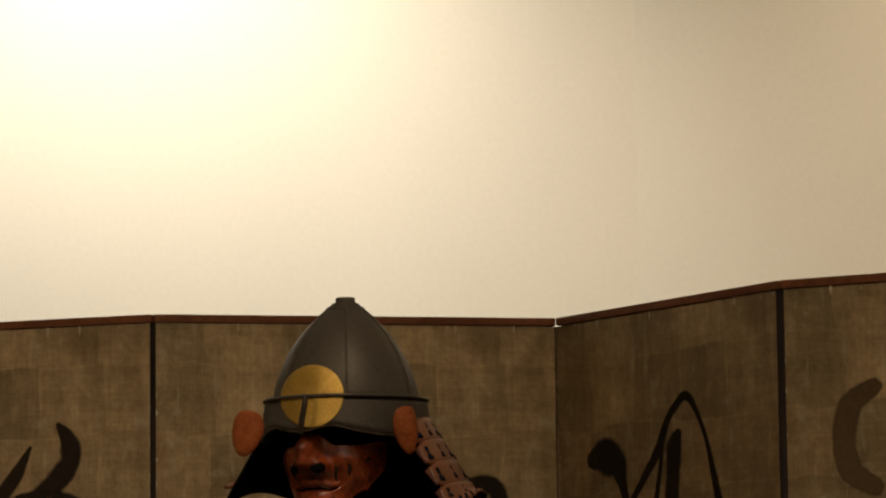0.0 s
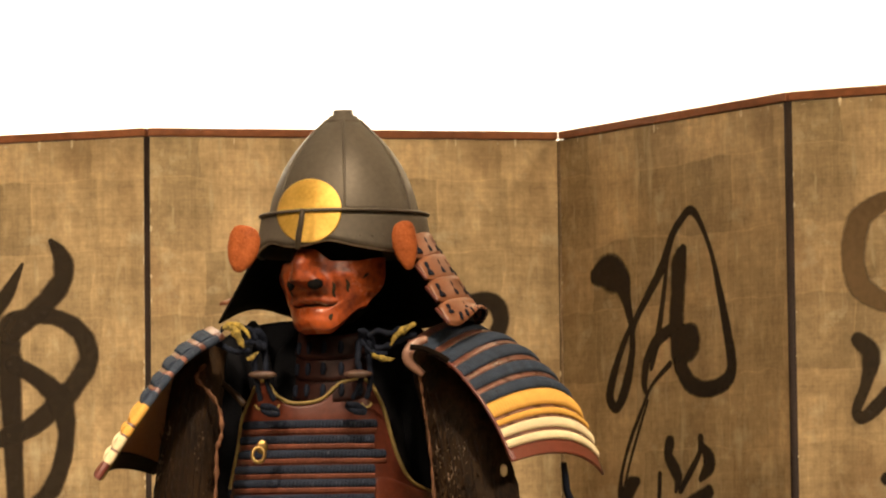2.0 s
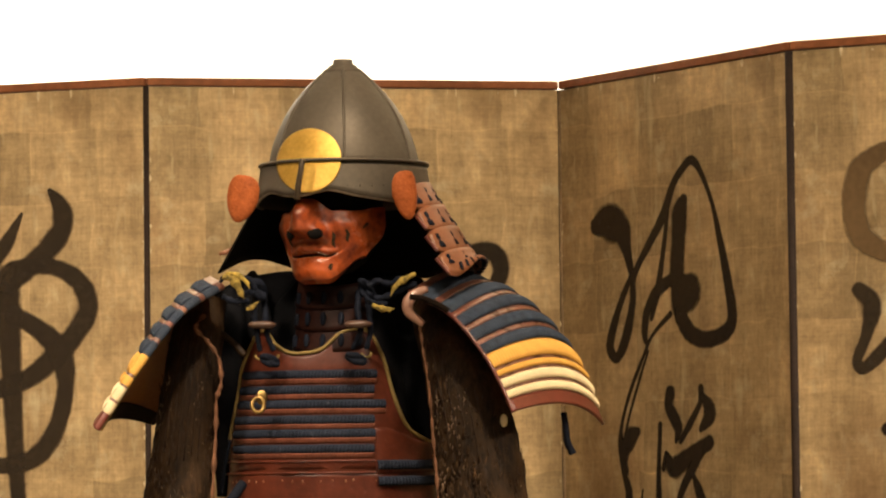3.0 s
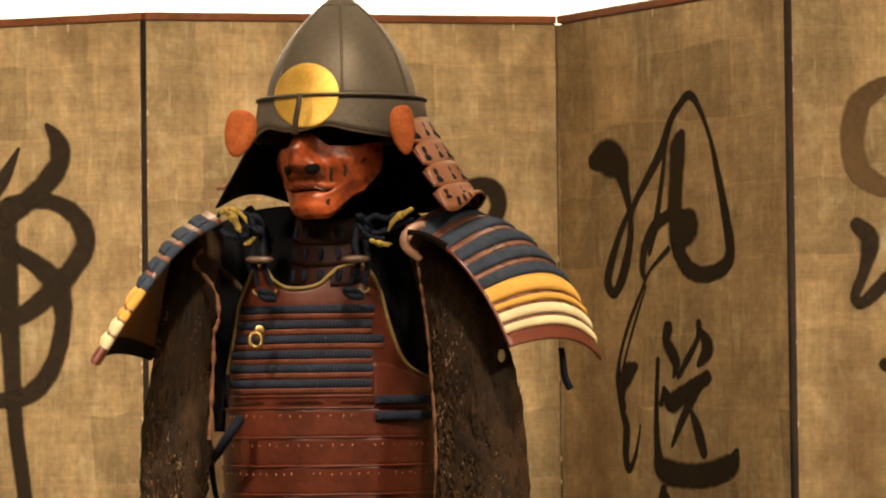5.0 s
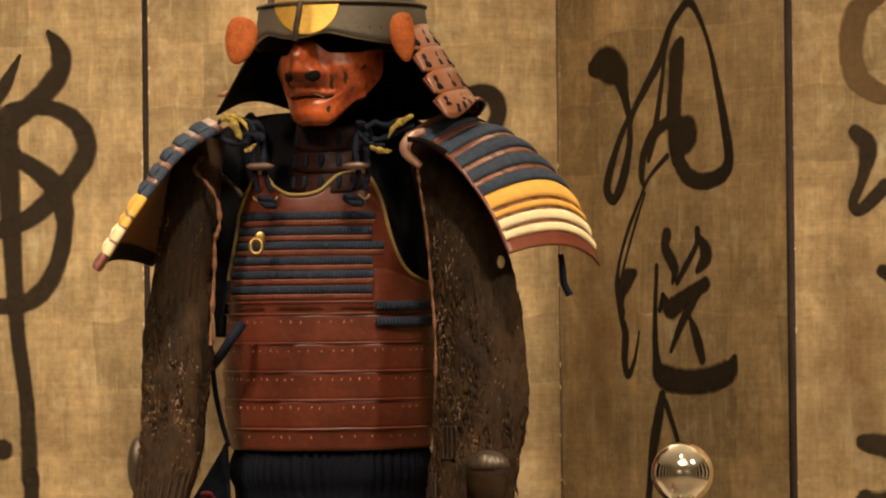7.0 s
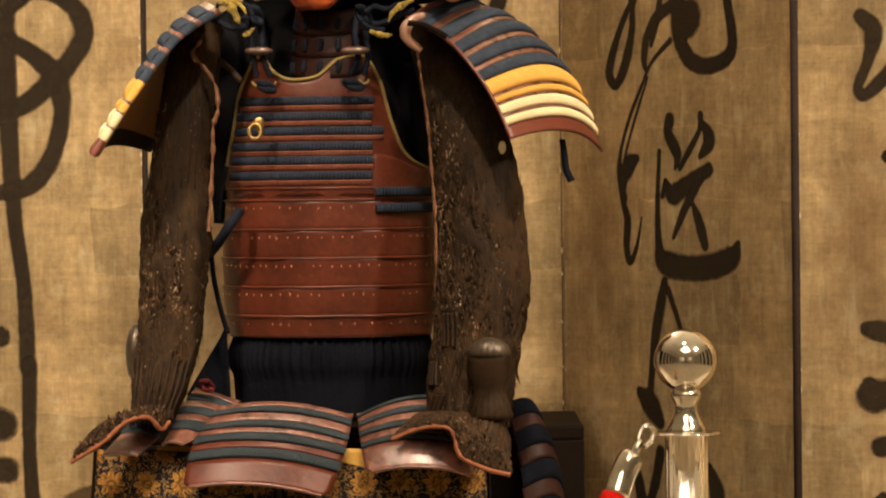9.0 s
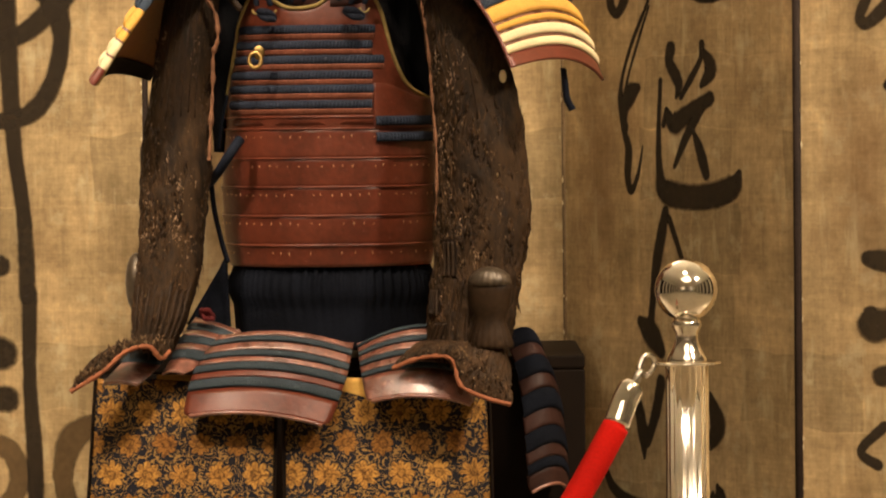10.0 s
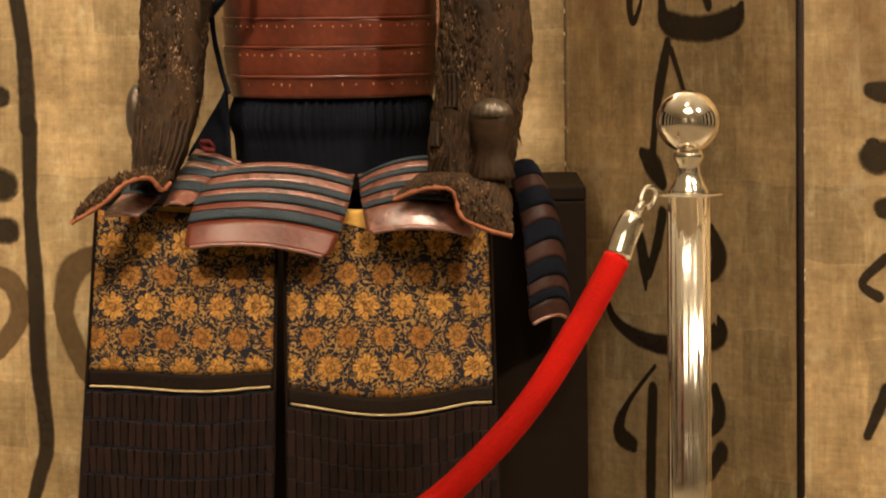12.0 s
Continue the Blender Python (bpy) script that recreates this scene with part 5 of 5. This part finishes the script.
def apron(tl, tr, bl, br, seed, edge):
    tl, tr, bl, br = V(tl), V(tr), V(bl), V(br)

    def at(u, v, off=0.0):
        p = tl.lerp(tr, u).lerp(bl.lerp(br, u), v)
        p.y += -0.010 * math.sin(math.pi * u) + 0.003 * math.sin(5 * u + seed + 2 * v) - off
        p.z += -0.020 * math.sin(math.pi * min(1, u * 1.15)) * v * (1 if seed else 0.35) + 0.002 * math.sin(7 * u + seed)
        return p
    cloth = part("brocade", sheet(lambda u, v: at(u, v * edge), 40, 24, 0.004), M_brocade, thigh, "flowered gold and navy brocade")
    part("band", sheet(lambda u, v: at(u, edge - 0.005 + 0.052 * v, 0.001), 40, 4, 0.005), M_darkband, cloth, "dark brown band")
    part("cord", tube([tuple(at(0.02 + 0.96 * i / 20, edge + 0.046, 0.0045)) for i in range(21)], 0.0018, 60, 8), M_dullcord, cloth, "thin cream cord")
    part("hem_binding", tube([tuple(at(0.0, i / 20, 0.002)) for i in range(21)], 0.0024, 60, 6), M_darkband, cloth)
    part("hem_binding", tube([tuple(at(1.0, i / 20, 0.002)) for i in range(21)], 0.0024, 60, 6), M_darkband, cloth)
    back = part("splint_backing", sheet(lambda u, v: at(u, edge + 0.04 + (1 - edge - 0.04) * v, -0.003), 30, 12, 0.004), M_darkband, thigh, "dark brown backing cloth")
    n, m = 25, 5
    me = mesh_of(block(((tr - tl).length / n * 0.95, 0.004, 0.040), (0, 0, 0), 0.0014), M_slat, False)
    for j in range(m):
        for i in range(n):
            ob = new("splint", me)
            ob.parent = back
            p = at((i + 0.5) / n, edge + 0.065 + (1 - edge - 0.075) * (j + 0.5) / m, 0.004 + random.uniform(0, 0.0015))
            ob.matrix_world = Matrix.Translation(p) @ Matrix.Rotation(random.uniform(-0.05, 0.05), 4, "Y") @ Matrix.Rotation(random.uniform(-0.05, 0.05), 4, "Z")
    for j in range(m):
        part("lacing", tube([tuple(at(i / 24, edge + 0.065 + (1 - edge - 0.075) * j / m + 0.003 * math.sin(11 * i + 5 * j), 0.0050)) for i in range(25)], lambda u, j=j: 0.0032 + 0.0010 * math.sin(90 * u + j), 120, 6, flat=0.7), M_sash, back, "frayed dark navy lacing")


apron((-0.493, 5.130, 0.769), (-0.236, 5.100, 0.764), (-0.520, 5.060, 0.323), (-0.246, 5.020, 0.326), 0, 0.502)
apron((-0.227, 5.100, 0.764), (0.062, 5.120, 0.764), (-0.223, 5.020, 0.326), (0.071, 5.040, 0.319), 1, 0.556)
part("waistband", sheet(lambda u, v: V((-0.406, 5.126, 0.774)).lerp(V((-0.100, 5.094, 0.768)), u) + Vector((0, -0.003 * math.sin(3.14 * u), -0.028 * v)), 20, 4, 0.004), M_yellowband, thigh, "plain golden yellow waistband")

# ---- helmet ----
helmet = thing("helmet", "dark grey iron helmet with a gilt disc crest", "helmet", group=SUIT)
HX, HY, HZ = (-0.139, 5.220, 1.563)
profile = [(0.1100, -0.002), (0.1085, 0.006), (0.1040, 0.026), (0.0970, 0.046), (0.0870, 0.068), (0.0745, 0.088), (0.0605, 0.106), (0.0450, 0.122), (0.0320, 0.133), (0.0200, 0.141)]
bowl = part("bowl", lathe(profile, 96, (HX, HY, HZ)), M_iron, helmet, "dark grey lacquered iron bowl")
for k in range(6):
    a = radians(2 + 60 * k)
    part("rib", tube([(HX + (r + 0.0006) * math.sin(a), HY - (r + 0.0006) * math.cos(a), HZ + z) for r, z in profile], 0.0020, 40, 8), M_iron, bowl, "raised rib")
part("finial", lathe([(0.0285, -0.002), (0.0300, 0.001), (0.0285, 0.004), (0.0215, 0.0075), (0.0210, 0.010), (0.0145, 0.0125), (0.0145, 0.0185), (0.0135, 0.0195)], 48, (HX, HY, HZ + 0.1345)), M_iron, bowl, "stepped cap")
part("rim", lathe([(0.110, -0.0035), (0.1235, -0.003), (0.1245, -0.0005), (0.1225, 0.0015), (0.109, 0.0025)], 96, (HX, HY, HZ)), M_iron, bowl, "thin flaring rim")


def skirt(a, v, r0, r1, z0, z1):
    r = r0 + (r1 - r0) * v
    z1 = z1 + (0.030 * math.exp(-((a - 225) / 26) ** 2) if z1 < HZ - 0.1 else 0)
    return (HX + r * math.sin(radians(a)), HY - r * 0.98 * math.cos(radians(a)), z0 + (z1 - z0) * v)


FACE = -32


def brow(a):
    """Lower edge of the band: two arches over the eyes that meet at the crest bracket."""
    d = abs((a - FACE + 180) % 360 - 180)
    return HZ - 0.0515 + 0.0075 * math.exp(-((d - 23) / 12) ** 2) - 0.0075 * smooth((d - 32) / 36)


part("brow_band", sheet(lambda u, v: skirt(-180 + 360 * u, v, 0.1165, 0.1245, HZ - 0.002, brow(-180 + 360 * u)), 180, 6, -0.004), M_iron, helmet, "iron band below the rim")
# Paler metal than the band carries the highlights along this edge.
part("visor_edge", tube([skirt(FACE - 75 + 150 * i / 40, 1.0, 0.1165, 0.1255, HZ - 0.002, brow(FACE - 75 + 150 * i / 40)) for i in range(41)], 0.0022, 120, 8), M_rimsteel, helmet, "rolled visor edge, paled for its highlights")


def helmet_radius(z):
    """Outer radius of the helmet at a height: the band below the rim, the bowl above it."""
    if z < HZ - 0.002:
        return 0.1168 + 0.0080 * min(1.0, (HZ - 0.002 - z) / 0.05)
    for (r0, h0), (r1, h1) in zip(profile, profile[1:]):
        if z <= HZ + h1:
            return r0 + (r1 - r0) * max(0.0, (z - HZ - h0) / (h1 - h0))
    return profile[-1][0]


def gilt(u, v):
    """The gilded sun: a disc laid over bowl and band alike; u goes round it, v outwards."""
    x, z = -0.186 + 0.0468 * v * math.cos(2 * math.pi * u), 1.5622 + 0.0468 * v * math.sin(2 * math.pi * u)
    r = helmet_radius(z) + 0.0022
    return (x, HY - math.sqrt(max(1e-6, r * r - (x - HX) ** 2)), z)


part("crest_disc", sheet(gilt, 96, 24, -0.0012), M_gold, helmet, "round gilt copper sun over bowl and band")
part("crest_hook", tube([(-0.194, 5.080, 1.562), (-0.196, 5.078, 1.544), (-0.200, 5.080, 1.524), (-0.202, 5.086, 1.505)], lambda u: 0.0040 + 0.0006 * u, 14, 8, flat=0.6), M_cap, helmet, "brown iron crest bracket")
for k in range(18):
    a = FACE - 68 + 8 * k
    part("rivet", ellipsoid(skirt(a, 0.80, 0.1195, 0.1275, HZ - 0.002, HZ - 0.047), (0.0016, 0.0016, 0.0016), seg=8), M_iron, helmet)
# neck guard: flared lames, open at the face
z0, z1 = HZ - 0.030, HZ - 0.158
inner = part("neck_lining", sheet(lambda u, v: skirt(49 + 212 * u, v, 0.116, 0.186, z0, z1), 60, 8, -0.003), M_void, helmet, "black neck guard lining")


def neck(k, a, v, lift=0.0):
    """A neck lame: it droops at its front corner and to the back, and the lowest one curls up along its hem."""
    w = (k + v * 1.08) / 4
    x, y, z = skirt(a, w, 0.1215 + lift, 0.1925 + 0.004 * v + lift, z0, z1)
    bow = (a - 74) / 27
    z -= 0.011 * min(1.6, bow * bow) * (1 - smooth((a - 110) / 50))
    if k == 3:
        z += 0.022 * smooth((a - 50) / 24) * v * v
    corner = max(0.0, 1 - (a - 47) / 7)
    z += 0.006 * corner * corner * (1 - 2 * v) * -1
    return (x, y, z)


for k in range(4):
    r = 0.0022 * k
    lame = part("neck_lame", sheet(lambda u, v, k=k, r=r: neck(k, 47 + 198 * u, v, r + 0.0024 * (1 - v)), 110, 6, -0.0035), M_neck, helmet, "tan-brown lacquered neck lame")
    part("lip", tube([neck(k, 47 + 198 * i / 60, 0.0, r + 0.0030) for i in range(61)], 0.0017, 160, 6), M_maroon, lame)
    part("front_edge", tube([neck(k, 46.6, i / 5, r + 0.0010) for i in range(6)], 0.0024, 12, 6), M_maroon, lame)
    for i in range(9):                         # pinched lacing tabs, a broad pair at the front corner
        a, wide = (51.5 if i == 0 else 52 + 11.5 * i), (1.5 if i == 0 else 1.0)
        part("lacing_tab", tube([neck(k, a, q, r + 0.0030) for q in ((0.20, 0.34, 0.48, 0.62, 0.76) if k < 3 else (0.14, 0.24, 0.34, 0.44, 0.52))], lambda u, wide=wide: wide * (0.0030 - 0.0015 * math.exp(-((u - 0.5) / 0.14) ** 2) + 0.0012 * u), 12, 6), M_cord, lame)
    if k == 3:
        part("hem", tube([neck(k, 47 + 198 * i / 60, 1.0, r) for i in range(61)], 0.0026, 160, 6), M_neck, lame, "rolled tan hem")
        for i in range(22):
            a = 55 + 4.4 * i
            part("lacing_tab", tube([neck(k, a + 1.6, 0.58, r + 0.0045), neck(k, a + 0.8, 0.73, r + 0.0052), neck(k, a, 0.88, r + 0.0045)], 0.0030, 6, 6), M_cord, lame)
# turned-back ear pieces
for c, w, h, turn in (((-0.283, 5.120, 1.509), 0.0245, 0.0340, -20), ((-0.047, 5.100, 1.510), 0.0200, 0.0350, 30)):
    bm = bmesh.new()
    m = Matrix.Rotation(radians(turn), 3, "Z") @ Matrix.Rotation(radians(10 if turn < 0 else -6), 3, "Y")
    ellipsoid((0, 0, 0), (1, 1, 1), bm, seg=32)
    for v in bm.verts:
        q = v.co.copy()
        sx, sz = math.copysign(abs(q.x) ** 0.7, q.x), math.copysign(abs(q.z) ** 0.62, q.z)
        sx *= 1 - 0.50 * max(0, -sz) ** 1.3 + 0.05 * noise.noise(Vector((sz * 3, turn, 0)))
        v.co = Vector(c) + m @ Vector((sx * w, q.y * 0.006 + 0.006 * sx * sx + 0.0012 * noise.fractal(Vector((sx * 6, sz * 8, turn)), 0.8, 2.0, 3), sz * h))
    part("ear_piece", bm, M_ear, helmet, "turned-back orange leather ear piece")

# ---- face mask ----
mask = thing("face_mask", "orange-red lacquered half mask with a dark throat guard", "mask", group=SUIT)
FX, FY = (-0.148, 5.215, 1.468)[:2]
MT, MB = 1.509, 1.388


def face(t, v):
    """t: degrees from the mask's own front; v: 0 below the eyes to 1 under the chin."""
    top = MT - 0.018 * smooth((abs(t) - 7) / 22) + 0.007 * smooth((abs(t) - 48) / 40)
    low = MB + 0.036 * smooth((abs(t) - 24) / 66)
    t = t * (1 - 0.24 * smooth((v - 0.5) * 2.0))
    r = 0.080 - 0.012 * smooth((v - 0.3) * 1.5) + 0.009 * math.exp(-((v - 0.86) / 0.12) ** 2) * math.exp(-(t / 30) ** 2)
    r -= 0.010 * smooth((v - 0.94) * 14)
    r += 0.032 * math.exp(-(t / 11) ** 2) * smooth(v / 0.30 + 0.35) * (1 - smooth((v - 0.37) * 8))
    r += 0.012 * math.exp(-((abs(t) - 16) / 7.5) ** 2) * math.exp(-((v - 0.36) / 0.09) ** 2)
    r += 0.007 * math.exp(-((abs(t) - 44) / 16) ** 2) * math.exp(-((v - 0.22) / 0.16) ** 2)
    r += 0.005 * math.exp(-((v - 0.585) / 0.05) ** 2) * math.exp(-(t / 32) ** 2) + 0.002 * math.exp(-((v - 0.735) / 0.05) ** 2) * math.exp(-(t / 24) ** 2)
    r -= 0.008 * math.exp(-((v - 0.660 + 0.00007 * t * t) / 0.024) ** 2) * math.exp(-(t / 32) ** 4)
    r -= 0.005 * math.exp(-((abs(t) - 26 - 12 * v) / 4) ** 2) * math.exp(-((v - 0.42) / 0.17) ** 2)
    r -= 0.004 * math.exp(-((abs(t) - 40 - 8 * v) / 4) ** 2) * math.exp(-((v - 0.34) / 0.14) ** 2)
    a = radians(FACE + t)
    return (FX + r * math.sin(a), FY - r * 1.06 * math.cos(a), top + (low - top) * v)


shell = part("mask_shell", sheet(lambda u, v: face(-92 + 184 * u, v), 110, 70, 0.004), M_orange, mask, "glossy orange-red lacquer, worn dark in places")
# Solid black pieces paint the shade in the mouth and nostril hollows.
part("mouth_slot", tube([Vector(face(-32 + 64 * i / 14, 0.662 - 0.07 * (i / 7 - 1) ** 2)) + Vector((0, -0.001, 0)) for i in range(15)], lambda u: 0.0008 + 0.0022 * math.sin(math.pi * u), 36, 6), M_void, shell, "black strip for the mouth slot's shade")
# A chrome line stands in for the highlight along the lip.
part("lip_glint", tube([Vector(face(6 + 22 * i / 8, 0.628)) + Vector((0, -0.001, 0)) for i in range(9)], lambda u: 0.0003 + 0.0010 * math.sin(math.pi * u), 20, 6), M_chrome, shell, "thin chrome line for the lip's highlight")
for s in (-1, 1):
    part("nostril", ellipsoid(Vector(face(13 * s, 0.405)) + Vector((0, -0.0005, 0)), (0.0115 if s > 0 else 0.006, 0.006, 0.0085)), M_void, shell, "black plug for the nostril's shade")
# Dark strips paint the shade in the grooves and a few worn marks.
for pts, w in ((((23, 0.26), (28, 0.34), (27, 0.44), (30, 0.52)), 0.0034), (((37, 0.24), (43, 0.32), (42, 0.42), (45, 0.48)), 0.0032), (((30, 0.72), (28, 0.78), (31, 0.84)), 0.0034), (((-15, 0.34), (-20, 0.42), (-22, 0.50)), 0.0024), (((58, 0.30), (62, 0.26), (66, 0.25)), 0.0024)):
    part("crease", tube([Vector(face(t, v)) + Vector((0.0004, 0.0009, 0)) for t, v in pts], lambda u, w=w: 0.0004 + w * math.sin(math.pi * u) ** 0.7, 14, 8, flat=0.45), M_crease, shell, "dark strip for crease shade and worn marks")
# The black egg also stands for the dark behind the eye gap.
part("head_form", ellipsoid((FX, FY + 0.012, 1.501), (0.066, 0.075, 0.098)), M_void, mask, "black head form, filling the eye gap with dark")
for k in range(3):
    part("throat_lame", sheet(lambda u, v, k=k: (lambda a, r: (FX + r * math.sin(a), FY + 0.045 - r * math.cos(a), 1.387 - 0.031 * k - 0.034 * v + 0.010 * (2 * u - 1) ** 2))(radians(FACE * 0.6 - 62 + 124 * u), 0.060 + 0.003 * k + 0.006 * v), 40, 5, 0.003), M_throat, mask, "dark brown laced throat lame")

    for i in range(5):
        a, r = radians(FACE * 0.6 - 44 + 22 * i), 0.0655 + 0.003 * k
        c = Vector((FX + r * math.sin(a), FY + 0.045 - r * math.cos(a), 1.387 - 0.031 * k - 0.016))
        part("lacing_tab", tube([tuple(c + Vector((0, 0, 0.009))), tuple(c), tuple(c - Vector((0.001, 0, 0.009)))], lambda u: 0.0022 + 0.0022 * math.sin(math.pi * u), 8, 6, flat=0.6), M_cord, mask)
